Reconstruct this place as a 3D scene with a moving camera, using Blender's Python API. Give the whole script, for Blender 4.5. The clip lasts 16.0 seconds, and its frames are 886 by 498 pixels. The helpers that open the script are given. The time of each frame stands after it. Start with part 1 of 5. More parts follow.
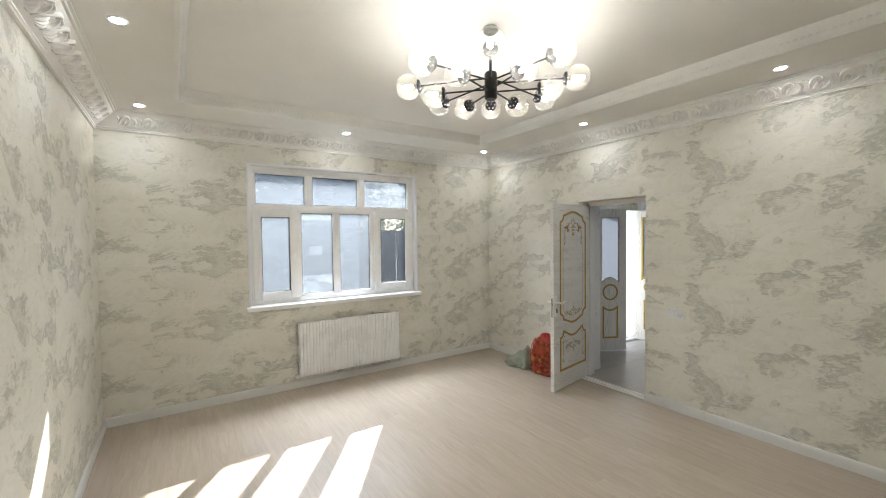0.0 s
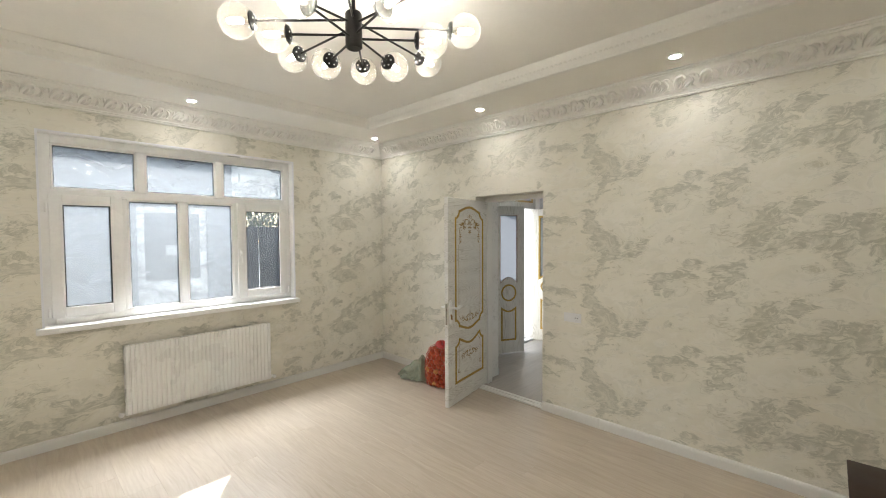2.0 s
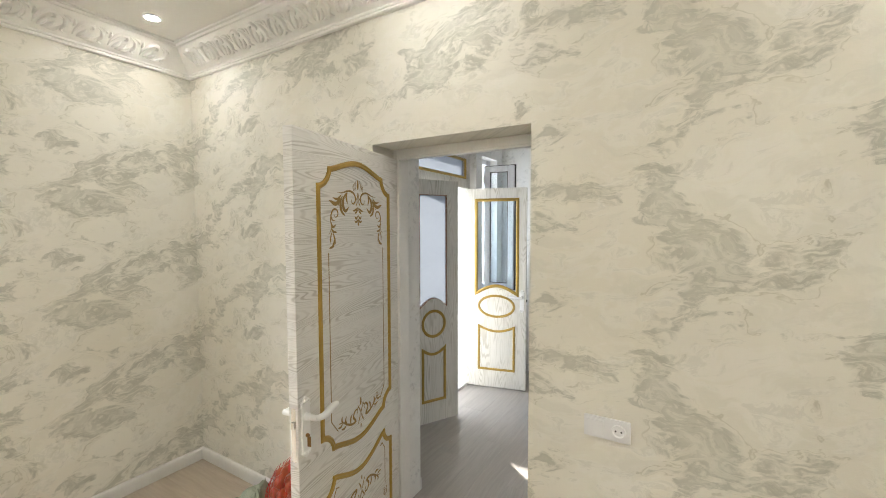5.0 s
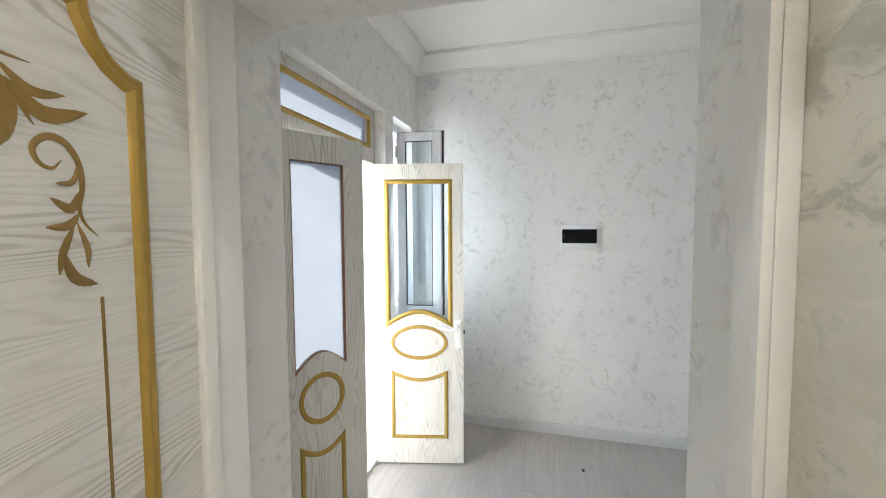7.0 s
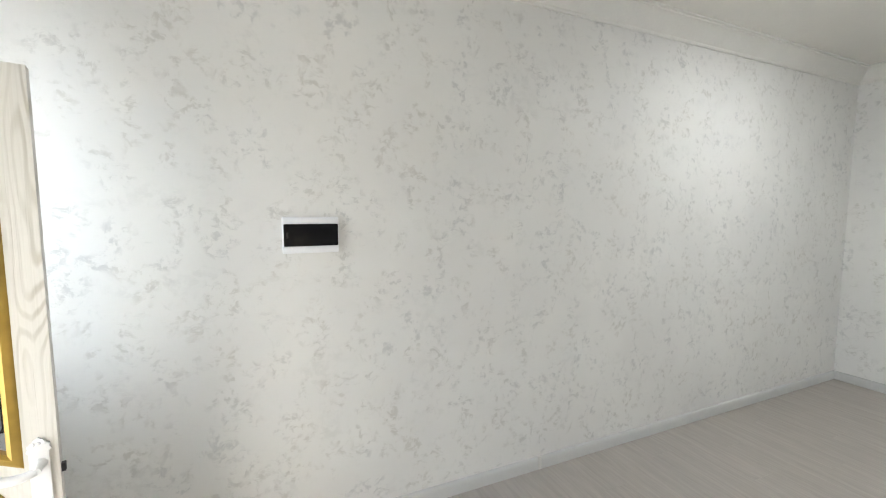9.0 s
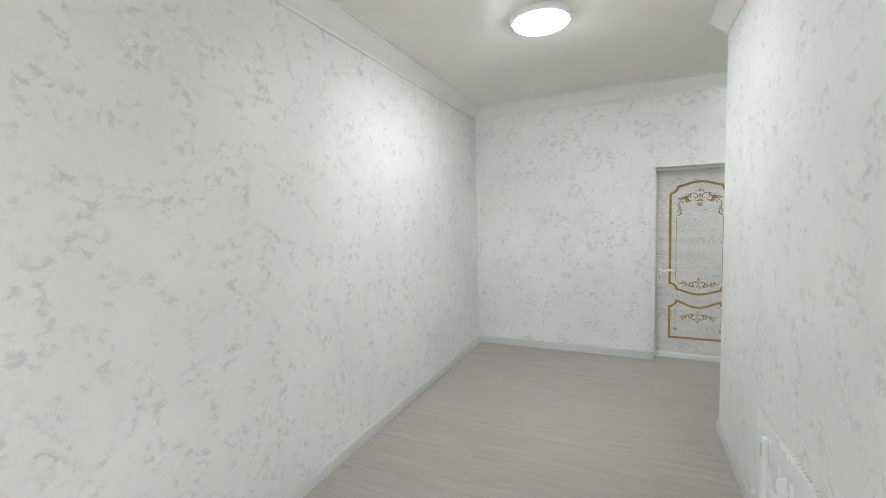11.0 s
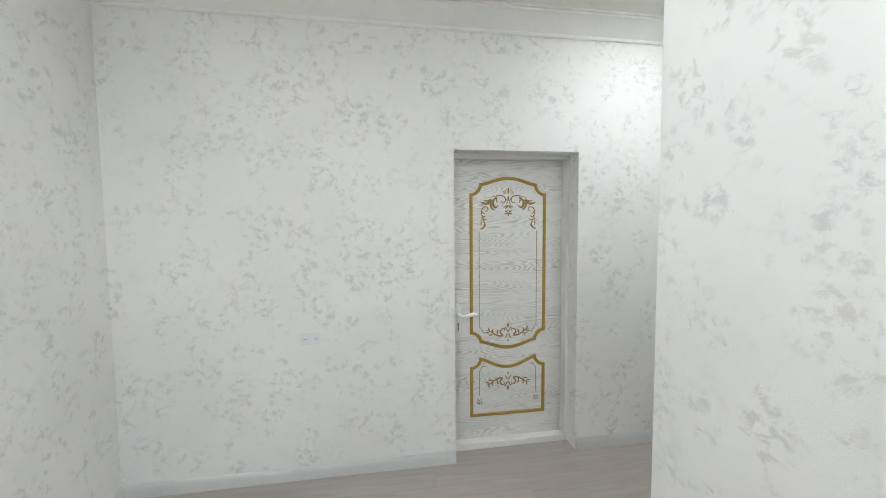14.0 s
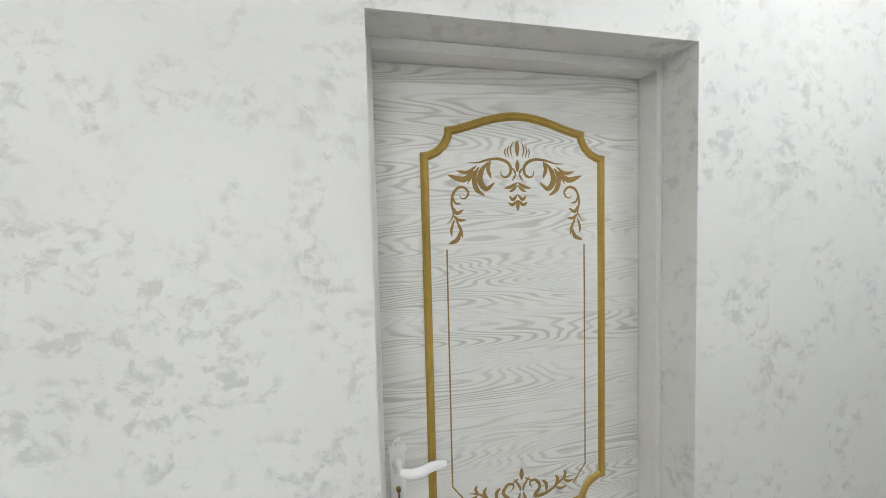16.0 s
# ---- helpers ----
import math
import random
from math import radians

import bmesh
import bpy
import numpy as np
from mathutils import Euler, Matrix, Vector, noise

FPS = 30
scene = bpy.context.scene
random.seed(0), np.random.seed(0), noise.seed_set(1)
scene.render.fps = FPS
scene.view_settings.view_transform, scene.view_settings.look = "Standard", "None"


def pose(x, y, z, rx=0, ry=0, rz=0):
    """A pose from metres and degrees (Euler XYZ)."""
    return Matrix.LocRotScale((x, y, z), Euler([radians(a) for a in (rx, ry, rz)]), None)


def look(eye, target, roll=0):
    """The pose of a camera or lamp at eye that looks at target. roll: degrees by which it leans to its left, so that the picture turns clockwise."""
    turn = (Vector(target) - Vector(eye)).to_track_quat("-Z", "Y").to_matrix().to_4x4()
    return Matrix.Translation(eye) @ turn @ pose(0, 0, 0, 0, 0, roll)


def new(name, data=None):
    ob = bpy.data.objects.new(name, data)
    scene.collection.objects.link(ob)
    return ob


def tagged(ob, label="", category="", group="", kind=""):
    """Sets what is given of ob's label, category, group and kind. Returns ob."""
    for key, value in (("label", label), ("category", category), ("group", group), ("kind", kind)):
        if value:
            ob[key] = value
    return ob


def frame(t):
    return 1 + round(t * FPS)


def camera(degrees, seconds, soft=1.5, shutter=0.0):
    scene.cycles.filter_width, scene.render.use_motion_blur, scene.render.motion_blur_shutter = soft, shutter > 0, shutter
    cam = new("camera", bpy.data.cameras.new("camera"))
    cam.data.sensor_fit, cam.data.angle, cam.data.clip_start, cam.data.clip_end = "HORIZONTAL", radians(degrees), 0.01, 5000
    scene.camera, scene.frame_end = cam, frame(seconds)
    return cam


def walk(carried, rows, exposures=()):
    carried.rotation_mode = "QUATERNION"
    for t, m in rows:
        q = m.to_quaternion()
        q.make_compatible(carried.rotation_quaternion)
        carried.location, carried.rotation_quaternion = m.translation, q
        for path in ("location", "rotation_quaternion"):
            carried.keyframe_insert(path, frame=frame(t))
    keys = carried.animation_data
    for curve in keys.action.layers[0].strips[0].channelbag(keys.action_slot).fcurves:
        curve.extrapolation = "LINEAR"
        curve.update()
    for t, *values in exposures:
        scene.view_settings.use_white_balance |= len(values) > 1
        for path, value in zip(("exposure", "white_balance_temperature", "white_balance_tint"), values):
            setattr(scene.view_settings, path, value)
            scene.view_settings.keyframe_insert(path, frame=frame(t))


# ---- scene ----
import itertools

cam = camera(94.9, 16.0, 1.0)
PATH = [
    (0, (0.306, -0.21, 1.672), (1.411, 1.456, 1.609), -0.7),
    (0.5, (0.322, -0.21, 1.665), (1.549, 1.368, 1.6), -0.5),
    (1, (0.389, -0.174, 1.653), (1.709, 1.327, 1.585), -0.4),
    (1.5, (0.599, -0.052, 1.638), (1.99, 1.383, 1.567), -0.3),
    (2, (0.836, 0.108, 1.655), (2.283, 1.486, 1.582), -0.3),
    (2.5, (1.054, 0.388, 1.668), (2.556, 1.707, 1.588), -0.1),
    (3, (1.36, 0.622, 1.638), (2.918, 1.874, 1.562), 0.1),
    (3.5, (1.684, 0.839, 1.648), (3.288, 2.032, 1.575), 0.2),
    (4, (1.982, 1.093, 1.655), (3.626, 2.229, 1.576), 0.1),
    (4.2, (2.11, 1.179, 1.654), (3.768, 2.293, 1.567), 0.1),
    (6.3, (3.511, 2.035, 1.628), (5.358, 2.794, 1.517), -0.3),
    (6.5, (3.621, 2.111, 1.616), (5.494, 2.805, 1.508), -0.2),
    (7, (3.871, 2.29, 1.629), (5.801, 2.803, 1.511), -0.3),
    (7.5, (4.205, 2.343, 1.609), (6.179, 2.635, 1.485), -0.4),
    (8, (4.534, 2.391, 1.606), (6.53, 2.361, 1.49), -1.0),
    (8.5, (4.77, 2.357, 1.584), (6.728, 1.966, 1.465), -0.7),
    (9, (5.039, 2.288, 1.645), (6.864, 1.489, 1.467), -0.0),
    (9.5, (5.146, 2.199, 1.628), (6.764, 1.034, 1.473), -0.7),
    (10, (5.213, 2.213, 1.649), (6.565, 0.747, 1.492), -0.7),
    (10.2, (5.233, 2.234, 1.651), (6.475, 0.674, 1.496), -1.1),
    (12.3, (5.438, 1.305, 1.585), (5.767, -0.664, 1.46), -0.7),
    (12.5, (5.452, 1.155, 1.591), (5.723, -0.823, 1.477), -0.7),
    (13, (5.506, 0.681, 1.599), (5.571, -1.314, 1.473), -0.7),
    (13.5, (5.541, 0.193, 1.61), (5.388, -1.796, 1.476), -0.6),
    (14, (5.574, -0.253, 1.628), (5.239, -2.221, 1.493), -0.5),
    (14.5, (5.494, -0.729, 1.651), (4.985, -2.658, 1.499), -0.5),
    (14.8, (5.463, -1.003, 1.638), (4.879, -2.91, 1.488), -0.3),
    (15, (5.443, -1.175, 1.608), (4.846, -3.079, 1.479), -0.8),
    (15.2, (5.426, -1.344, 1.614), (4.816, -3.244, 1.483), -0.7),
    (15.5, (5.35, -1.566, 1.634), (4.748, -3.468, 1.482), -0.9),
    (16, (5.114, -1.95, 1.621), (4.646, -3.891, 1.51), -1.4),
]
EXPOSURES = [(0.0, 2.86, 6000, 10), (2.0, 2.96, 6350, 10), (4.2, 3.28, 6600, 10), (6.3, 3.5, 5900, 10), (7.2, 3.72, 6350, 10), (8.0, 3.75, 6700, 10), (10.2, 4.08, 6350, 10), (13.0, 4.1, 6350, 10), (16.0, 4.26, 6400, 10)]
walk(cam, [(t, look(eye, target, roll)) for t, eye, target, roll in PATH], EXPOSURES)

# ---------------------------------------------------------------- world and sun
world = bpy.data.worlds.new("world")
scene.world = world
world.use_nodes = True
wn = world.node_tree.nodes
sky = wn.new("ShaderNodeTexSky")
sky.sky_type, sky.sun_disc = "NISHITA", False
SUN_EL, SUN_AZ = radians(32), math.atan2(0.56, 0.828)
sky.sun_elevation, sky.sun_rotation = SUN_EL, SUN_AZ
world.node_tree.links.new(sky.outputs[0], wn["Background"].inputs[0])
wn["Background"].inputs[1].default_value = 0.05
sun_data = bpy.data.lights.new("sun", "SUN")
sun_data.energy, sun_data.angle, sun_data.color = 2.0, radians(0.5), (1.0, 0.95, 0.87)
sun_dir = Vector((0.56 * math.cos(SUN_EL), 0.828 * math.cos(SUN_EL), math.sin(SUN_EL)))
new("sun", sun_data).matrix_world = look(sun_dir * 20, (0, 0, 0))



def sky_opening(name, x, y, z, w, h, watts):
    """Sky light entering by an opening to the yard; faces -y."""
    d = bpy.data.lights.new(name, "AREA")
    d.shape, d.size, d.size_y, d.energy, d.color = "RECTANGLE", w, h, watts, (0.88, 0.94, 1.0)
    new(name, d).matrix_world = look((x, y, z), (x, y - 1, z))


sky_opening("entrance_daylight", 5.80, 3.70, 1.2, 1.18, 2.34, 1.8)
# the high sky over the yard, as the living room's window takes it in
d = bpy.data.lights.new("window_daylight", "AREA")
d.shape, d.size, d.size_y, d.energy, d.color = "RECTANGLE", 2.6, 1.3, 66, (0.93, 0.96, 1.0)
new("window_daylight", d).matrix_world = look((1.97, 5.60, 3.30), (1.97, 3.6, 1.2))
sky_opening("hall_window_daylight", 6.74, 3.70, 1.67, 0.38, 1.42, 0.8)

# ---------------------------------------------------------------- materials


class Nodes:
    """A small node-graph writer."""

    def __init__(self, name):
        self.mat = bpy.data.materials.new(name)
        self.mat.use_nodes = True
        self.t = self.mat.node_tree
        self.b = self.t.nodes["Principled BSDF"]
        self.out = self.t.nodes["Material Output"]
        self.coord = self.t.nodes.new("ShaderNodeTexCoord").outputs["Object"]

    def set(self, socket, value):
        if hasattr(value, "is_linked"):
            self.t.links.new(value, socket)
        elif isinstance(value, (tuple, list)) and len(value) == 3 and socket.type == "RGBA":
            socket.default_value = (*value, 1)
        else:
            socket.default_value = value

    def node(self, kind, *ins, out=0, **props):
        n = self.t.nodes.new(kind)
        for k, v in props.items():
            setattr(n, k, v)
        for i, v in enumerate(ins):
            if v is not None:
                self.set(n.inputs[i], v)
        return n.outputs[out]

    def scaled(self, s, loc=(0, 0, 0), rot=(0, 0, 0), vec=None):
        return self.node("ShaderNodeMapping", vec or self.coord, loc, rot, s)

    def noise(self, vec, scale, detail=4, rough=0.55, dist=0.0):
        n = self.t.nodes.new("ShaderNodeTexNoise")
        self.set(n.inputs["Vector"], vec)
        for k, v in (("Scale", scale), ("Detail", detail), ("Roughness", rough), ("Distortion", dist)):
            n.inputs[k].default_value = v
        return n.outputs[0]

    def math(self, op, a, b=0.0, c=0.0):
        return self.node("ShaderNodeMath", a, b, c, operation=op)

    def ramp(self, v, lo, hi, a=0.0, b=1.0):
        n = self.t.nodes.new("ShaderNodeMapRange")
        n.interpolation_type = "SMOOTHSTEP"
        for i, q in enumerate((v, lo, hi, a, b)):
            self.set(n.inputs[i], q)
        return n.outputs[0]

    def mix(self, f, a, b):
        n = self.t.nodes.new("ShaderNodeMix")
        n.data_type = "RGBA"
        self.set(n.inputs[0], f), self.set(n.inputs[6], a), self.set(n.inputs[7], b)
        return n.outputs[2]

    def warp(self, vec, scale, amount, stretch=(1, 1, 1)):
        n = self.t.nodes.new("ShaderNodeTexNoise")
        self.set(n.inputs["Vector"], self.scaled(stretch, vec=vec))
        n.inputs["Scale"].default_value = scale
        n.inputs["Detail"].default_value = 3
        off = self.node("ShaderNodeVectorMath", n.outputs["Color"], (0.5, 0.5, 0.5), operation="SUBTRACT")
        off = self.node("ShaderNodeVectorMath", off, None, None, amount, operation="SCALE")
        return self.node("ShaderNodeVectorMath", vec, off, operation="ADD")

    def bump(self, h, strength, dist=0.01):
        n = self.t.nodes.new("ShaderNodeBump")
        n.inputs["Strength"].default_value, n.inputs["Distance"].default_value = strength, dist
        self.set(n.inputs["Height"], h)
        self.t.links.new(n.outputs[0], self.b.inputs["Normal"])

    def done(self, color=None, rough=0.5, metal=0.0, spec=0.5):
        if color is not None:
            self.set(self.b.inputs["Base Color"], color)
        self.set(self.b.inputs["Roughness"], rough)
        self.set(self.b.inputs["Metallic"], metal)
        self.set(self.b.inputs["Specular IOR Level"], spec)
        return self.mat


def plain(name, color, rough=0.5, metal=0.0, spec=0.5, grain=60, vary=0.06, bump=0.15):
    """A painted or solid surface with faint blotches and grain."""
    n = Nodes(name)
    big = n.noise(n.coord, grain * 0.06, 3)
    small = n.noise(n.coord, grain, 3)
    dark = tuple(c * (1 - 2 * vary) for c in color)
    m = n.math("MULTIPLY_ADD", small, 0.4, n.math("MULTIPLY", big, 0.6))
    n.bump(small, bump, 0.002)
    return n.done(n.mix(n.ramp(m, 0.3, 0.7), dark, color), n.ramp(big, 0.3, 0.7, rough * 0.9, min(1, rough * 1.15)), metal, spec)


def emitter(name, color, strength):
    n = Nodes(name)
    n.set(n.b.inputs["Emission Color"], color)
    n.b.inputs["Emission Strength"].default_value = strength
    return n.done(color, 0.4)


def living_paper():
    """Cream paper with feathery grey-green brush clouds; the print repeats every 0.64 m up the wall."""
    n = Nodes("marbled_wallpaper")
    xyz = n.t.nodes.new("ShaderNodeSeparateXYZ")
    n.t.links.new(n.coord, xyz.inputs[0])
    s = n.math("SUBTRACT", xyz.outputs[0], xyz.outputs[1])
    turn = n.math("MULTIPLY", n.math("SUBTRACT", xyz.outputs[2], n.math("MULTIPLY", s, 0.09)), 2 * math.pi / 0.64)
    ring = n.node("ShaderNodeCombineXYZ", s, n.math("MULTIPLY", n.math("SINE", turn), 0.102), n.math("MULTIPLY", n.math("COSINE", turn), 0.102))
    v = n.warp(ring, 2.6, 0.30, (1, 1.5, 1.5))
    v = n.warp(v, 9.0, 0.09, (1, 1.8, 1.8))
    v = n.warp(v, 34.0, 0.009)
    a = n.noise(n.scaled((1, 1.65, 1.65), vec=v), 3.1, 4, 0.52, 0.4)
    b = n.noise(n.scaled((1, 2.4, 2.4), (3, 7, 2), vec=v), 3.6, 6, 0.62, 0.7)
    c0 = n.noise(n.scaled((1, 2.2, 2.2), (8, 1, 6), vec=v), 6.0, 5, 0.60, 0.5)
    streak = n.noise(n.scaled((1, 5.0, 5.0), (2, 4, 1), vec=v), 11, 5, 0.68)
    fine = n.noise(n.scaled((1, 2.4, 2.4), vec=v), 24, 4, 0.70)
    edge = n.math("MULTIPLY_ADD", n.math("SUBTRACT", streak, 0.5), 0.16, a)
    cloud = n.math("MULTIPLY", n.ramp(edge, 0.535, 0.610), n.ramp(edge, 0.57, 0.72, 1.0, 0.55))
    strokes = n.ramp(streak, 0.42, 0.56, 0.40, 1.0)
    soft = n.ramp(b, 0.47, 0.62)
    wisps = n.math("MULTIPLY", n.ramp(c0, 0.545, 0.60), n.ramp(fine, 0.42, 0.56))
    vein = n.math("MULTIPLY", n.ramp(n.math("ABSOLUTE", n.math("SUBTRACT", a, 0.515)), 0.0, 0.010, 1.0, 0.0), n.ramp(b, 0.45, 0.58))
    blot = n.noise(n.coord, 0.9, 2)
    base = n.mix(n.ramp(blot, 0.35, 0.65), (0.710, 0.680, 0.590), (0.765, 0.745, 0.670))
    c = n.mix(n.math("MULTIPLY", soft, 0.24), base, (0.54, 0.53, 0.46))
    c = n.mix(n.math("MULTIPLY", wisps, 0.44), c, (0.45, 0.44, 0.365))
    c = n.mix(n.math("MULTIPLY", n.math("MULTIPLY", cloud, strokes), 0.76), c, (0.385, 0.385, 0.325))
    c = n.mix(n.math("MULTIPLY", vein, 0.5), c, (0.42, 0.395, 0.30))
    light = n.ramp(n.math("SUBTRACT", c0, a), 0.03, 0.14)
    c = n.mix(n.math("MULTIPLY", light, 0.35), c, (0.80, 0.785, 0.73))
    h = n.math("ADD", n.math("MULTIPLY", cloud, 0.5), n.noise(n.coord, 240, 3))
    n.bump(h, 0.22, 0.002)
    return n.done(c, n.ramp(fine, 0.3, 0.7, 0.55, 0.72), 0, 0.35)


def hall_paper():
    n = Nodes("flecked_wallpaper")
    v = n.warp(n.coord, 5.0, 0.10)
    v = n.warp(v, 26, 0.035)
    place = n.noise(n.scaled((1, 1, 0.8), vec=v), 7.5, 3, 0.55)
    fleck = n.noise(n.scaled((1, 1, 1.25), (1.3, 4.1, 0.7), (0.0, 0.5, 0.5), v), 23, 5, 0.66)
    m = n.math("MULTIPLY", n.ramp(place, 0.44, 0.60), n.ramp(fleck, 0.48, 0.64))
    m2 = n.math("MULTIPLY", n.ramp(n.noise(n.scaled((1, 1, 1.4), (9, 2, 5), vec=v), 3.6, 4), 0.52, 0.68), n.ramp(fleck, 0.40, 0.6))
    blot = n.noise(n.coord, 1.3, 3)
    base = n.mix(n.ramp(blot, 0.35, 0.65), (0.775, 0.770, 0.75), (0.82, 0.815, 0.79))
    tint = n.mix(n.ramp(n.noise(n.coord, 2.1, 2), 0.4, 0.6), (0.47, 0.475, 0.475), (0.52, 0.50, 0.455))
    c = n.mix(n.math("MULTIPLY", m2, 0.30), base, (0.62, 0.62, 0.60))
    c = n.mix(n.math("MULTIPLY", m, 0.50), c, tint)
    n.bump(n.math("ADD", n.math("MULTIPLY", m, -0.6), n.noise(n.coord, 220, 3)), 0.25, 0.002)
    return n.done(c, 0.62, 0, 0.35)


def floor_boards(name, along_x, light, dark):
    n = Nodes(name)
    k = (0.9, 13, 1) if along_x else (13, 0.9, 1)
    rnd = n.t.nodes.new("ShaderNodeObjectInfo").outputs["Random"]
    own = n.node("ShaderNodeVectorMath", n.coord, n.node("ShaderNodeCombineXYZ", n.math("MULTIPLY", rnd, 37.0), n.math("MULTIPLY", rnd, 91.0), 0.0), operation="ADD")
    v = n.warp(own, 1.4, 0.10)
    a = n.noise(n.scaled(k, vec=v), 1.9, 5, 0.62)
    b = n.noise(n.scaled(tuple(q * 2.4 for q in k), (4, 2, 0), vec=v), 2.2, 4, 0.6)
    blot = n.noise(n.coord, 0.8, 3)
    f = n.math("MULTIPLY_ADD", b, 0.42, n.math("MULTIPLY", a, 0.58))
    c = n.mix(n.ramp(f, 0.30, 0.70), dark, light)
    c = n.mix(n.ramp(blot, 0.3, 0.7, 0.0, 0.22), c, tuple(q * 0.86 for q in light))
    deep = n.ramp(n.noise(n.scaled(tuple(q * 1.5 for q in k), (7, 5, 0), vec=v), 2.6, 3), 0.63, 0.75)
    c = n.mix(n.math("MULTIPLY", deep, 0.20), c, tuple(q * 0.55 for q in dark))
    c = n.mix(n.math("MULTIPLY", rnd, 0.16), c, tuple(q * 0.92 for q in dark))
    n.bump(f, 0.10, 0.002)
    return n.done(c, n.ramp(blot, 0.3, 0.7, 0.30, 0.42), 0, 0.5)


def door_grain(name, light, dark, along_x=True, lines=62.0):
    n = Nodes(name)
    k = (0.75, 1.0, 7.5) if along_x else (6.5, 1.0, 0.8)
    info = n.t.nodes.new("ShaderNodeObjectInfo").outputs["Random"]
    base = n.scaled(k, vec=n.coord)
    shift = n.node("ShaderNodeCombineXYZ", 0.0, n.math("MULTIPLY", info, 30.0), 0.0)
    base = n.node("ShaderNodeVectorMath", base, shift, operation="ADD")
    h = n.noise(base, 1.0, 2.5, 0.42, 0.12)
    ring = n.math("ABSOLUTE", n.math("SUBTRACT", n.math("FRACT", n.math("MULTIPLY", h, lines)), 0.5))
    line = n.ramp(ring, 0.05, 0.30, 1.0, 0.0)
    fade = n.ramp(n.noise(n.scaled(tuple(q * 0.8 for q in k), (5, 1, 9)), 2.0, 3), 0.36, 0.66)
    fine = n.noise(n.scaled((4, 4, 190) if along_x else (190, 4, 4)), 1.0, 2)
    f = n.math("MULTIPLY", line, n.math("MULTIPLY_ADD", fade, 0.85, 0.15))
    f = n.math("MULTIPLY_ADD", n.ramp(fine, 0.45, 0.7), 0.16, f)
    n.bump(n.math("MULTIPLY", f, -1.0), 0.3, 0.002)
    return n.done(n.mix(n.math("MULTIPLY", f, 0.70), light, dark), 0.42, 0, 0.45)


def pane(name, haze, tint=(0.93, 0.97, 1.0), rim=0.55, power=4.0, least=0.035, film_color=(0.42, 0.48, 0.52), stretch=(1, 1, 3.0), least_haze=0.55):
    """Window glass; haze: how much dirt and wiped film lies on it."""
    n = Nodes(name)
    t = n.t
    clear = t.nodes.new("ShaderNodeBsdfTransparent")
    clear.inputs[0].default_value = (*tint, 1)
    gloss = t.nodes.new("ShaderNodeBsdfGlossy")
    gloss.inputs["Roughness"].default_value = 0.02
    face = t.nodes.new("ShaderNodeLayerWeight")
    face.inputs[0].default_value = 0.5
    edge = n.math("MULTIPLY_ADD", n.math("POWER", face.outputs["Facing"], power), rim, least)
    m1 = t.nodes.new("ShaderNodeMixShader")
    t.links.new(edge, m1.inputs[0]), t.links.new(clear.outputs[0], m1.inputs[1]), t.links.new(gloss.outputs[0], m1.inputs[2])
    last = m1
    if haze:
        film = t.nodes.new("ShaderNodeBsdfTranslucent")
        film.inputs[0].default_value = (*film_color, 1)
        v = n.warp(n.coord, 3.5, 0.35)
        smear = n.noise(n.scaled(stretch, (0, 0, 0), (0, 0.5 if stretch[2] < 4 else 0.06, 0), v), 3.0, 5, 0.65)
        m2 = t.nodes.new("ShaderNodeMixShader")
        n.set(m2.inputs[0], n.ramp(smear, 0.35, 0.7, haze * least_haze, haze))
        t.links.new(m1.outputs[0], m2.inputs[1]), t.links.new(film.outputs[0], m2.inputs[2])
        last = m2
    t.links.new(last.outputs[0], n.out.inputs[0])
    return n.mat


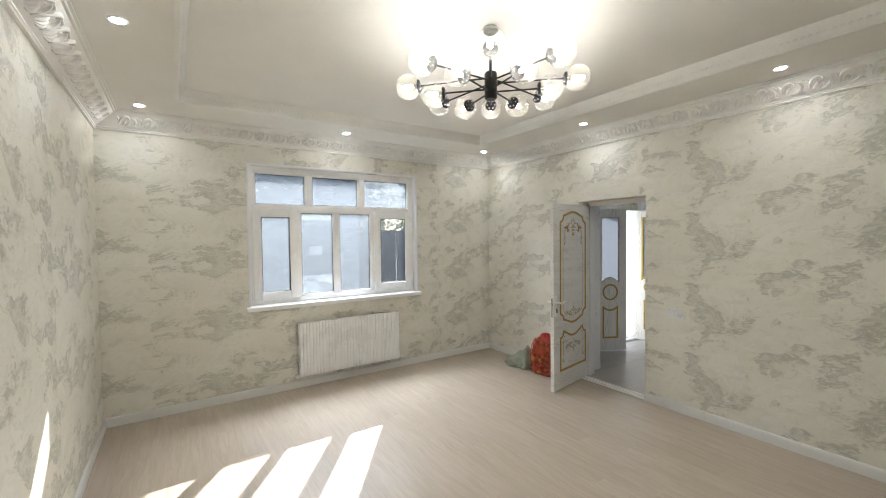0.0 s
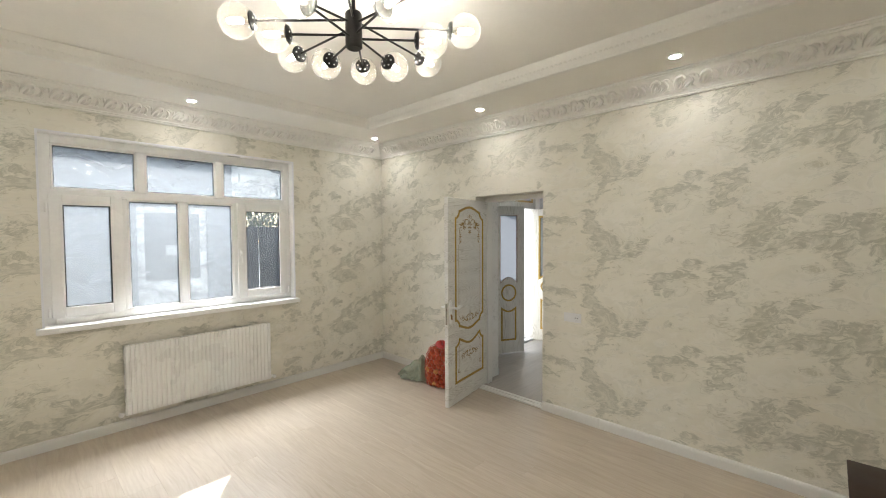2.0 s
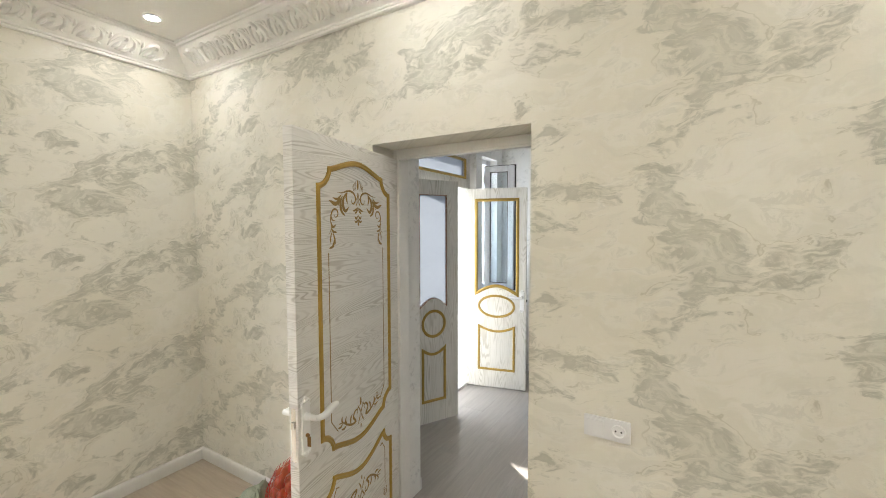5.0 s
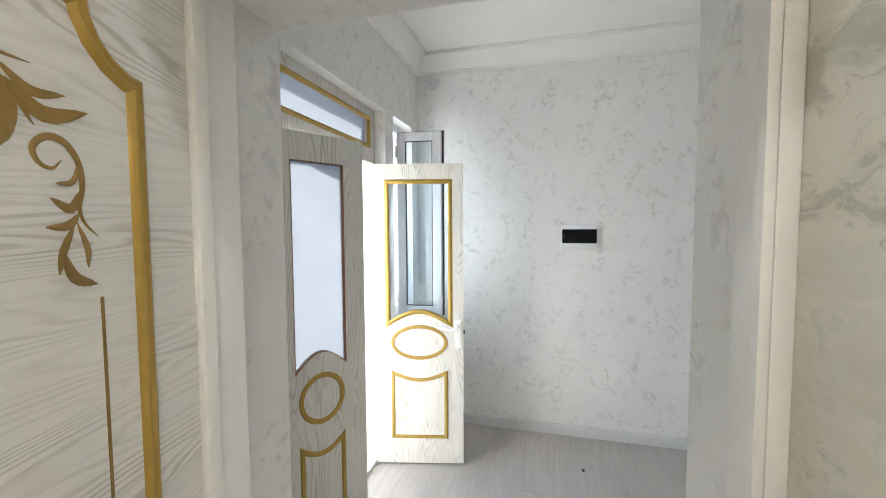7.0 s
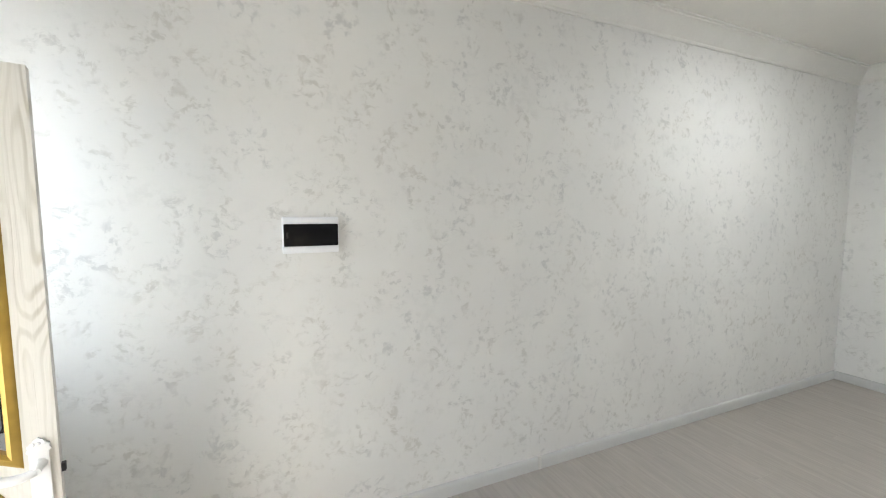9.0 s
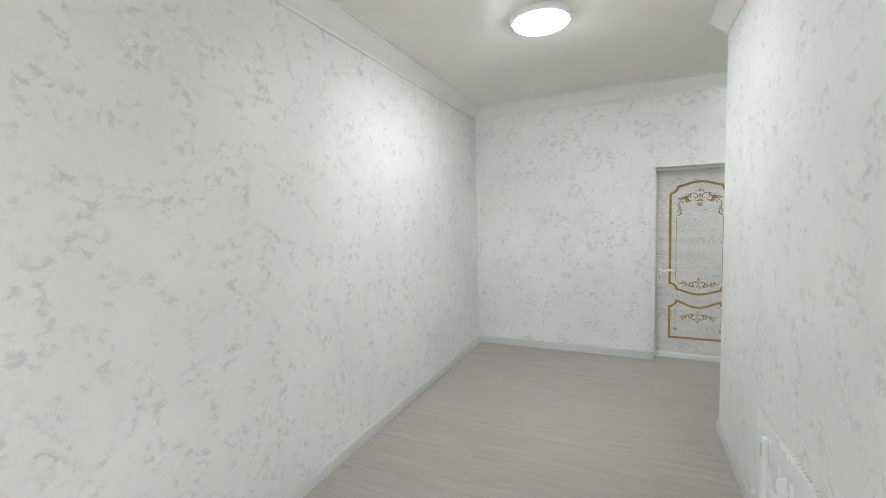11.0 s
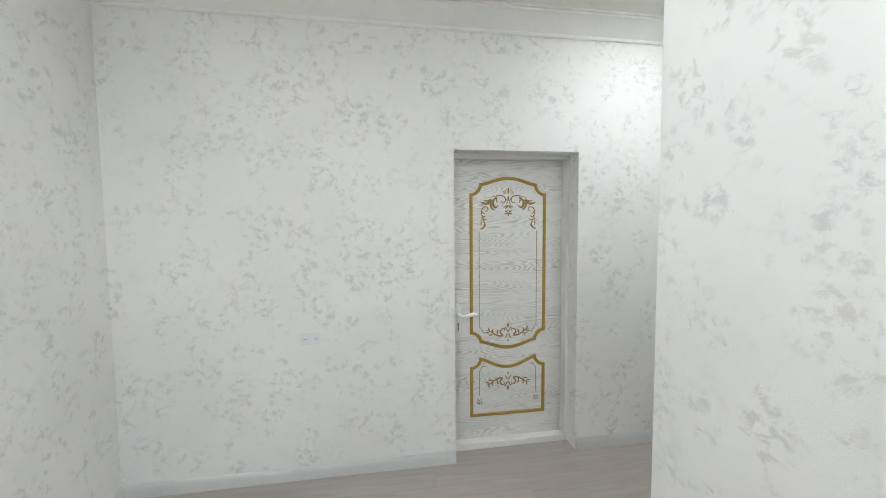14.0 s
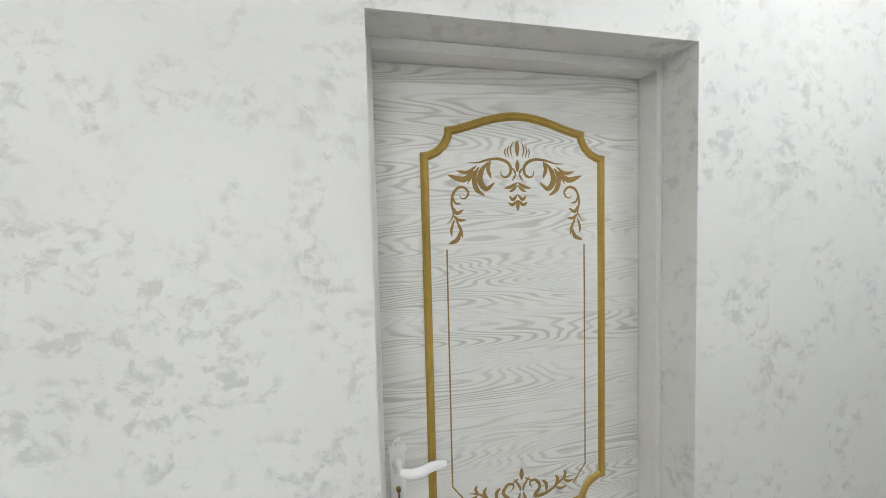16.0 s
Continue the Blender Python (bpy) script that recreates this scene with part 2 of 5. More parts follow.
M = dict(
    living=living_paper(), hall=hall_paper(),
    floor_l=floor_boards("beige_laminate", False, (0.54, 0.465, 0.375), (0.42, 0.35, 0.265)),
    floor_h=floor_boards("grey_laminate", True, (0.46, 0.425, 0.385), (0.355, 0.325, 0.29)),
    ceiling=plain("ceiling_paint", (0.82, 0.80, 0.75), 0.75, vary=0.02, bump=0.1),
    plaster=plain("white_plaster", (0.82, 0.81, 0.77), 0.6, vary=0.03, bump=0.2),
    base=plain("baseboard_pvc", (0.70, 0.69, 0.66), 0.38, vary=0.03),
    base_h=plain("hall_baseboard_pvc", (0.62, 0.62, 0.61), 0.38, vary=0.03),
    pvc=plain("white_pvc", (0.87, 0.87, 0.86), 0.3, vary=0.04, grain=40),
    # hall window's white PVC, shade put into the colour; the grey bead shares it
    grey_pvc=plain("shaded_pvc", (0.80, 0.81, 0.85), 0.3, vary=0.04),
    enamel=plain("white_enamel", (0.87, 0.87, 0.86), 0.28, vary=0.02),
    rubber=plain("black_gasket", (0.02, 0.02, 0.022), 0.5),
    door=door_grain("white_grained_door", (0.76, 0.75, 0.72), (0.42, 0.395, 0.35), lines=50.0),
    door_v=door_grain("white_grained_entrance_door", (0.72, 0.70, 0.65), (0.44, 0.41, 0.34), False, 30.0),
    frame=plain("door_frame_white", (0.82, 0.81, 0.78), 0.4, vary=0.04),
    gold=plain("gold_paint", (0.46, 0.30, 0.06), 0.36, 0.35, vary=0.12, grain=30),
    engrave=plain("bronze_engraving", (0.34, 0.215, 0.06), 0.45, 0.2, vary=0.15, grain=120),
    copper=plain("brown_edge", (0.30, 0.12, 0.05), 0.5),
    pane=pane("hazy_window_glass", 0.72, film_color=(0.078, 0.083, 0.087), least_haze=0.7), pane_clear=pane("wiped_window_glass", 0.16, film_color=(0.078, 0.083, 0.087)),
    clear=pane("clear_glass", 0.0), frost=pane("frosted_door_glass", 0.95, film_color=(0.22, 0.23, 0.245), least_haze=0.96),
    pane_top=pane("milky_upper_glass", 0.85, film_color=(0.076, 0.081, 0.085), least_haze=0.7, stretch=(0.5, 1, 6.0)),
    globe=pane("globe_glass", 0.09, (0.98, 0.97, 0.94), 0.8, 2.6, 0.05, (0.75, 0.72, 0.66)),
    white_wall=plain("whitewash", (0.70, 0.71, 0.71), 0.8, vary=0.04, grain=20),
    black=plain("black_metal", (0.012, 0.011, 0.010), 0.38, 0.3),
    chrome=plain("chrome", (0.75, 0.74, 0.72), 0.12, 1.0, vary=0.02),
    brass=plain("aged_brass", (0.30, 0.17, 0.06), 0.35, 0.9, vary=0.15),
    bulb=emitter("warm_bulb", (1.0, 0.94, 0.84), 14.0),
    spot=emitter("spot_diffuser", (1.0, 0.97, 0.92), 40.0),
    led=emitter("led_diffuser", (0.95, 0.98, 1.0), 4.5),
    led_small=emitter("small_led_diffuser", (0.95, 0.98, 1.0), 2.3),
    led_rim=plain("led_rim", (0.85, 0.86, 0.86), 0.4, vary=0.02),
    dark_cover=plain("dark_breaker_cover", (0.008, 0.008, 0.009), 0.12, spec=0.15, vary=0.1),
    plastic=plain("white_plastic", (0.88, 0.89, 0.91), 0.3, vary=0.02),
    socket=plain("socket_plastic", (0.75, 0.755, 0.76), 0.35, vary=0.02),
    hole=plain("dark_hole", (0.02, 0.02, 0.02), 0.6),
    onion=plain("onion_skin", (0.48, 0.085, 0.026), 0.3, vary=0.3, grain=25),
    onion_pale=plain("pale_onion", (0.62, 0.32, 0.10), 0.4, vary=0.2, grain=25),
    net=plain("red_net", (0.52, 0.02, 0.012), 0.45, vary=0.15),
    sack=plain("green_sacking", (0.31, 0.335, 0.245), 0.8, vary=0.15, grain=180, bump=0.5),
    brown=plain("dark_brown_cover", (0.050, 0.028, 0.018), 0.5, vary=0.2),
    pine=door_grain("varnished_pine", (0.42, 0.22, 0.06), (0.26, 0.12, 0.03), False),
    # white yard walls, colour darkened and blued to stand in for dimmer daylight
    render=plain("dimmed_white_render", (0.26, 0.285, 0.305), 0.8, vary=0.05, grain=20, bump=0.5),
    concrete=plain("yard_concrete", (0.46, 0.45, 0.43), 0.85, vary=0.15, grain=20, bump=0.5),
    gate=plain("dark_sheet_metal", (0.035, 0.036, 0.038), 0.45, 0.4, vary=0.2),
    leaf=plain("tree_leaf", (0.06, 0.10, 0.03), 0.5, vary=0.3, grain=6),
    bark=plain("tree_bark", (0.09, 0.065, 0.045), 0.9, vary=0.25, grain=30, bump=0.8),
    shoe_white=plain("white_shoe", (0.6, 0.6, 0.6), 0.6),
    shoe_dark=plain("dark_shoe", (0.03, 0.03, 0.04), 0.6),
    rack=plain("red_brown_rack", (0.20, 0.05, 0.04), 0.5),
    dim_glass=plain("dim_door_glass", (0.16, 0.18, 0.19), 0.12, vary=0.2, grain=12, bump=0.0),
    blue_glass=plain("bluish_door_glass", (0.20, 0.27, 0.32), 0.10, vary=0.1, grain=10, bump=0.0),
    panel_grey=plain("pale_grey_panel", (0.60, 0.60, 0.58), 0.4, vary=0.03),
    paper=plain("white_paper", (0.75, 0.75, 0.73), 0.8, vary=0.03),
)

# ---------------------------------------------------------------- mesh helpers


def link(name, bm, mats, parent=None, label="", smooth=False):
    me = bpy.data.meshes.new(name)
    bmesh.ops.recalc_face_normals(bm, faces=bm.faces)
    bm.to_mesh(me)
    bm.free()
    for m in (mats if isinstance(mats, (list, tuple)) else [mats]):
        me.materials.append(M[m])
    if smooth:
        for p in me.polygons:
            p.use_smooth = True
        me.set_sharp_from_angle(angle=radians(38))
    ob = new(name, me)
    ob.parent = parent
    if label:
        ob["label"] = label
    return ob


def part(name, bm, material, parent, label="", smooth=True):
    return link(name, bm, material, parent, label, smooth)


def thing(name, label, category, m=None, group="", kind=""):
    ob = new(name)
    ob.empty_display_size = 0.1
    if m is not None:
        ob.matrix_world = m
    return tagged(ob, label, category, group, kind)


def box(bm, a, b, bevel=0.0, mat=0):
    vs = [bm.verts.new((x, y, z)) for x in (a[0], b[0]) for y in (a[1], b[1]) for z in (a[2], b[2])]
    fs = [bm.faces.new([vs[i] for i in q]) for q in ((0, 1, 3, 2), (4, 6, 7, 5), (0, 4, 5, 1), (2, 3, 7, 6), (0, 2, 6, 4), (1, 5, 7, 3))]
    for f in fs:
        f.material_index = mat
    if bevel:
        es = list({e for f in fs for e in f.edges})
        bmesh.ops.bevel(bm, geom=es, offset=bevel, segments=2, affect="EDGES", profile=0.6)
    return bm


def boxes(*pairs, bevel=0.0):
    bm = bmesh.new()
    for a, b in pairs:
        box(bm, a, b, bevel)
    return bm


def sweep(bm, path, prof, closed=False, frame_of=None, mat=0, caps=True):
    """Sweep a profile (offset to the path's left, height) along a flat path of 2D points, with mitred corners.
    frame_of maps (u, v, height) to the mesh's space."""
    put = frame_of or (lambda u, v, h: (u, v, h))
    pts = [Vector(p) for p in path]
    n = len(pts)
    rings = []
    for i, p in enumerate(pts):
        a = pts[i - 1] if (closed or i) else None
        b = pts[(i + 1) % n] if (closed or i < n - 1) else None
        d1 = (p - a).normalized() if a is not None else None
        d2 = (b - p).normalized() if b is not None else None
        d1, d2 = d1 or d2, d2 or d1
        n1, n2 = Vector((-d1.y, d1.x)), Vector((-d2.y, d2.x))
        m = n1 + n2
        m = m / max(0.35, m.dot(n1)) if m.length > 1e-6 else n1
        rings.append([bm.verts.new(put(p.x + m.x * o, p.y + m.y * o, h)) for o, h in prof])
    k = len(prof)
    for i in range(n if closed else n - 1):
        r, s = rings[i], rings[(i + 1) % n]
        for j in range(k - 1):
            bm.faces.new((r[j], r[j + 1], s[j + 1], s[j])).material_index = mat
    if not closed and caps and k > 2:
        bm.faces.new(rings[0]).material_index = mat
        bm.faces.new(rings[-1][::-1]).material_index = mat
    return bm


def lathe(bm, prof, seg=24, m=None):
    """Turn (radius, height) round z."""
    m = m or Matrix.Identity(4)
    rings = []
    for r, z in prof:
        if r < 1e-5:
            rings.append([bm.verts.new(m @ Vector((0, 0, z)))])
        else:
            rings.append([bm.verts.new(m @ Vector((r * math.cos(2 * math.pi * i / seg), r * math.sin(2 * math.pi * i / seg), z))) for i in range(seg)])
    for a, b in zip(rings, rings[1:]):
        for i in range(seg):
            j = (i + 1) % seg
            if len(a) == 1 and len(b) > 1:
                bm.faces.new((a[0], b[i], b[j]))
            elif len(b) == 1 and len(a) > 1:
                bm.faces.new((a[i], b[0], a[j]))
            elif len(a) > 1:
                bm.faces.new((a[i], b[i], b[j], a[j]))
    return bm


def spline(pts, k=6):
    """Catmull-Rom through 2D or 3D points."""
    p = [Vector(q) for q in pts]
    p = [2 * p[0] - p[1]] + p + [2 * p[-1] - p[-2]]
    out = []
    for i in range(1, len(p) - 2):
        for s in range(k):
            t = s / k
            out.append(0.5 * (2 * p[i] + (p[i + 1] - p[i - 1]) * t + (2 * p[i - 1] - 5 * p[i] + 4 * p[i + 1] - p[i + 2]) * t ** 2
                              + (3 * p[i] - p[i - 1] - 3 * p[i + 1] + p[i + 2]) * t ** 3))
    return out + [p[-2]]


def tube(bm, pts, r, seg=8):
    """A round rod along 3D points; r: a radius or one for each point."""
    pts = [Vector(p) for p in pts]
    rs = r if isinstance(r, (list, tuple)) else [r] * len(pts)
    rings = []
    side = None
    for i, p in enumerate(pts):
        d = (pts[min(i + 1, len(pts) - 1)] - pts[max(i - 1, 0)]).normalized()
        if side is None:
            side = d.orthogonal().normalized()
        side = (side - d * side.dot(d)).normalized()
        up = d.cross(side)
        rings.append([bm.verts.new(p + (side * math.cos(a) + up * math.sin(a)) * rs[i]) for a in (2 * math.pi * j / seg for j in range(seg))])
    for a, b in zip(rings, rings[1:]):
        for j in range(seg):
            bm.faces.new((a[j], a[(j + 1) % seg], b[(j + 1) % seg], b[j]))
    bm.faces.new(rings[0][::-1]), bm.faces.new(rings[-1])
    return bm


def prism(bm, outline, y0, y1, mat=0):
    """A flat piece with an (x, z) outline, from y0 to y1."""
    a = [bm.verts.new((x, y0, z)) for x, z in outline]
    b = [bm.verts.new((x, y1, z)) for x, z in outline]
    bm.faces.new(a).material_index = mat
    bm.faces.new(b[::-1]).material_index = mat
    for i in range(len(a)):
        j = (i + 1) % len(a)
        bm.faces.new((a[i], b[i], b[j], a[j])).material_index = mat
    return bm

# ---------------------------------------------------------------- the plan
XL, XD, XH, XB = -0.25, 4.21, 4.70, 7.078      # living west face, door wall, hall west face, hall east face
YB, YC, YS, YW, YN = -0.95, -1.39, -2.855, 4.446, 3.353   # living back, corridor north face, south wall, window wall, entrance wall
XC = 2.50                                          # corridor's west end
SOFFIT, TRAY, HALL_TOP = 2.80, 2.89, 2.97
TOP = 3.10
DY0, DY1, DZ = 2.04, 2.84, 2.05                    # the living room's doorway
WX0, WX1, WZ0, WZ1 = 0.967, 2.975, 0.945, 2.455    # its window


def slab(*pairs):
    """One closed skin round the union of boxes that share planes."""
    bm = bmesh.new()
    cut = [sorted({round(q[i], 5) for ab in pairs for q in ab}) for i in range(3)]
    dims = [len(c) - 1 for c in cut]
    full = set()
    for a, b in pairs:
        span = [range(cut[i].index(round(a[i], 5)), cut[i].index(round(b[i], 5))) for i in range(3)]
        full |= set(itertools.product(*span))
    verts = {}

    def vert(key):
        if key not in verts:
            verts[key] = bm.verts.new([cut[i][key[i]] for i in range(3)])
        return verts[key]
    for cell in sorted(full):
        for axis in range(3):
            for side in (0, 1):
                beside = list(cell)
                beside[axis] += 2 * side - 1
                if tuple(beside) in full:
                    continue
                u, v = (axis + 1) % 3, (axis + 2) % 3
                ring = []
                for du, dv in ((0, 0), (1, 0), (1, 1), (0, 1)):
                    key = list(cell)
                    key[axis] += side
                    key[u] += du
                    key[v] += dv
                    ring.append(vert(tuple(key)))
                bm.faces.new(ring)
    return bm


def wall(name, mats, *pairs):
    ob = link(name, slab(*pairs), mats)
    return tagged(ob, "papered masonry wall", "wall", kind="structure")


floor_living = link("floor_living", boxes(((XL - 0.3, YB - 0.2, -0.12), (4.298, YW + 0.3, -0.006))), "floor_l")
tagged(floor_living, "beige wood-effect laminate floor", "floor", kind="structure")
floor_hall = tagged(link("floor_hall", slab(((4.298, YB - 0.2, -0.12), (7.4, 3.62, -0.006)), ((XC - 0.4, -3.3, -0.12), (7.4, YB - 0.2, -0.006))), "floor_h"),
       "pale grey wood-effect laminate floor", "floor", kind="structure")

wall("wall_living_west", "living", ((XL - 0.3, YB - 0.2, 0), (XL, YW + 0.35, TOP)))
wall("wall_living_south", "living", ((XL, YB - 0.17, 0), (XD, YB, TOP)))
wall("wall_living_north", "living", ((XL, YW, 0), (WX0, YW + 0.35, TOP)), ((WX1, YW, 0), (XD + 0.5, YW + 0.35, TOP)),
     ((WX0, YW, 0), (WX1, YW + 0.35, WZ0)), ((WX0, YW, WZ1), (WX1, YW + 0.35, TOP)))
wall("wall_living_east", "living", ((XD, YB - 0.17, 0), (4.42, DY0, TOP)), ((XD, DY1, 0), (4.42, YW, TOP)), ((XD, DY0, DZ), (4.42, DY1, TOP)))
wall("wall_hall_west", "hall", ((4.42, YC, 0), (XH, DY0, TOP)), ((4.42, DY1 + 0.06, 0), (XH, YW, TOP)), ((4.42, DY0, 2.075), (XH, DY1 + 0.06, TOP)))
wall("wall_corridor_north", "hall", ((XC, YC, 0), (4.42, YB - 0.17, TOP)))
EX0, EX1, EZ = 5.325, 6.40, 2.385                   # entrance opening
NX0, NX1, NZ0, NZ1 = 6.545, 6.934, 0.95, 2.385     # hall window opening
wall("wall_hall_north", "hall", ((XH, YN, 0), (EX0, YN + 0.3, TOP)), ((EX0, YN, EZ), (EX1, YN + 0.3, TOP)), ((EX1, YN, 0), (NX0, YN + 0.3, TOP)),
     ((NX0, YN, 0), (NX1, YN + 0.3, NZ0)), ((NX0, YN, NZ1), (NX1, YN + 0.3, TOP)), ((NX1, YN, 0), (XB + 0.3, YN + 0.3, TOP)))
wall("wall_hall_east", "hall", ((XB, YS - 0.35, 0), (XB + 0.3, YN, TOP)))
D1A, D1B, D2A, D2B, DTOP = 4.19, 5.055, 2.585, 3.435, 2.09
wall("wall_hall_south", "hall", ((XC, YS - 0.35, 0), (D2A, YS, TOP)), ((D2B, YS - 0.35, 0), (D1A, YS, TOP)), ((D1B, YS - 0.35, 0), (XB, YS, TOP)),
     ((D2A, YS - 0.35, DTOP), (D2B, YS, TOP)), ((D1A, YS - 0.35, DTOP), (D1B, YS, TOP)),
     ((D2A, YS - 0.40, 0), (D2B, YS - 0.35, DTOP)), ((D1A, YS - 0.40, 0), (D1B, YS - 0.35, DTOP)))
W3A, W3B = -2.56, -1.72                            # corridor's end door
wall("wall_corridor_west", "hall", ((XC - 0.3, YS - 0.35, 0), (XC, W3A, TOP)), ((XC - 0.3, W3B, 0), (XC, YB - 0.17, TOP)),
     ((XC - 0.3, W3A, DTOP), (XC, W3B, TOP)), ((XC - 0.34, W3A, 0), (XC - 0.3, W3B, DTOP)))

# ceilings
TX0, TX1, TY0, TY1 = 0.36, 3.51, -0.25, 3.75
bm = slab(((XL, YB, SOFFIT), (TX0, YW, TOP)), ((TX1, YB, SOFFIT), (XD, YW, TOP)), ((TX0, YB, SOFFIT), (TX1, TY0, TOP)), ((TX0, TY1, SOFFIT), (TX1, YW, TOP)),
           ((TX0, TY0, TRAY), (TX1, TY1, TOP)))
tagged(link("ceiling_living", bm, "ceiling"), "cream painted tray ceiling", "ceiling", kind="structure")
bm = slab(((4.42, YB - 0.17, HALL_TOP), (XB, YN, TOP)), ((XC, YS, HALL_TOP), (XB, YB - 0.17, TOP)))
tagged(link("ceiling_hall", bm, "ceiling"), "white painted flat ceiling", "ceiling", kind="structure")
tagged(link("roof", boxes(((XL - 0.3, -3.3, TOP), (XB + 0.4, 3.66, TOP + 0.15)), ((XL - 0.3, 3.66, TOP), (XD + 0.55, YW + 0.4, TOP + 0.15))), "concrete"),
       "flat concrete roof slab", "roof", kind="structure")

# baseboards: a skirting with a rounded top lip
SKIRT = [(0.0, 0.0), (0.016, 0.0), (0.016, 0.055), (0.012, 0.072), (0.006, 0.080), (0.0, 0.082)]
bm = bmesh.new()
# the left of the path is the room's inside
sweep(bm, [(XD, DY0), (XD, YB), (XL, YB), (XL, YW), (XD, YW), (XD, DY1)][::-1], [(o, h) for o, h in SKIRT])
tagged(link("baseboard_living", bm, "base", smooth=True), "cream plastic skirting board", "baseboard", kind="structure")
bm = bmesh.new()
for run in ([(XH, DY1 + 0.06), (XH, YN), (EX0, YN)], [(EX1, YN), (XB, YN), (XB, YS), (D1B, YS)], [(D1A, YS), (D2B, YS)], [(D2A, YS), (XC, YS), (XC, W3A)],
            [(XC, W3B), (XC, YC), (XH, YC), (XH, DY0)]):
    sweep(bm, run[::-1], SKIRT)
tagged(link("baseboard_hall", bm, "base_h", smooth=True), "grey-white plastic skirting board", "baseboard", kind="structure")
# moulded joint clips in the skirting
for nm, x, y, dx, dy in (("joint_clip", XD - 0.018, 1.497, 0.009, 0.012), ("joint_clip", XB - 0.018, 0.723, 0.009, 0.012)):
    ob = link(nm, boxes(((x - dx + 0.008, y - dy, 0), (x + 0.018, y + dy, 0.085)), bevel=0.002), "base")
    tagged(ob, "small plastic skirting joint cover", "joint cover", kind="structure")


# cornices
def acanthus(bm, at):
    """One carved leaf group on a slanting face; at maps (along, up the face, proud) to the room."""
    def blob(pts, w, hgt):
        cs = spline(pts, 4)
        n = len(cs)
        rows = []
        for i, c in enumerate(cs):
            d = cs[min(i + 1, n - 1)] - cs[max(i - 1, 0)]
            d = Vector((-d.y, d.x)).normalized()
            s = math.sin(math.pi * (0.08 + 0.86 * i / (n - 1)))
            rows.append([bm.verts.new(at(c.x + d.x * o * w * s, c.y + d.y * o * w * s, q * hgt * s)) for o, q in ((-1, 0), (-0.55, 0.8), (0, 1), (0.55, 0.8), (1, 0))])
        for a, b in zip(rows, rows[1:]):
            for j in range(4):
                bm.faces.new((a[j], a[j + 1], b[j + 1], b[j]))
    blob([(0.012, 0.03), (0.020, 0.075), (0.045, 0.120), (0.075, 0.128), (0.088, 0.105), (0.074, 0.090)], 0.012, 0.020)
    blob([(0.030, 0.025), (0.050, 0.055), (0.062, 0.085)], 0.012, 0.016)
    blob([(0.045, 0.022), (0.075, 0.045), (0.092, 0.075)], 0.011, 0.018)
    blob([(0.062, 0.020), (0.100, 0.030), (0.118, 0.058)], 0.010, 0.016)
    blob([(0.100, 0.125), (0.125, 0.105), (0.132, 0.070), (0.118, 0.040), (0.140, 0.022)], 0.010, 0.019)
    blob([(0.112, 0.128), (0.142, 0.120), (0.150, 0.098)], 0.008, 0.014)
    blob([(0.004, 0.125), (0.010, 0.100), (0.004, 0.078)], 0.008, 0.013)


bm = bmesh.new()
PROF = [(0.0, 2.645), (0.018, 2.645), (0.022, 2.652), (0.018, 2.660), (0.024, 2.664), (0.024, 2.674), (0.032, 2.680), (0.150, 2.765), (0.155, 2.776), (0.168, 2.776), (0.172, 2.788), (0.185, 2.790), (0.185, 2.801)]
sweep(bm, [(XL, YB), (XD, YB), (XD, YW), (XL, YW)], PROF, closed=True)
cornice = tagged(link("cornice_living", bm, "plaster", smooth=True), "white plaster cornice carved with acanthus leaves", "cornice", kind="structure")
bm = bmesh.new()
# the slanting face runs from (0.032, 2.680) to (0.150, 2.765)
acanthus(bm, lambda a, u, p: (-a, 0.030 + 0.118 * u / 0.146 + p * 0.585, 2.678 + 0.085 * u / 0.146 - p * 0.81))
leaf_group = part("acanthus_leaf", bm, "plaster", cornice)
LEAF_STEP = 0.158
for origin, along, inward, length in (((XL, YW), (1, 0), (0, -1), XD - XL), ((XD, YW), (0, -1), (-1, 0), YW - YB), ((XL, YB), (0, 1), (1, 0), YW - YB)):
    count = int((length - 0.30) / LEAF_STEP)
    for i in range(count):
        s0 = (length - count * LEAF_STEP) / 2 + i * LEAF_STEP
        ob = leaf_group if leaf_group is not None else new("acanthus_leaf", leaf_mesh)
        leaf_mesh, leaf_group = ob.data, None
        ob.parent = cornice
        ob.matrix_local = Matrix(((-along[0], inward[0], 0, origin[0] + along[0] * s0), (-along[1], inward[1], 0, origin[1] + along[1] * s0), (0, 0, 1, 0), (0, 0, 0, 1)))

bm = bmesh.new()
TP = [(-0.022, SOFFIT + 0.001), (-0.022, SOFFIT - 0.014), (0.006, SOFFIT - 0.014), (0.014, SOFFIT - 0.004), (0.014, SOFFIT + 0.016), (0.024, SOFFIT + 0.030), (0.030, SOFFIT + 0.055), (0.048, SOFFIT + 0.072), (0.052, TRAY + 0.001)]
sweep(bm, [(TX0, TY0), (TX1, TY0), (TX1, TY1), (TX0, TY1)], TP, closed=True)
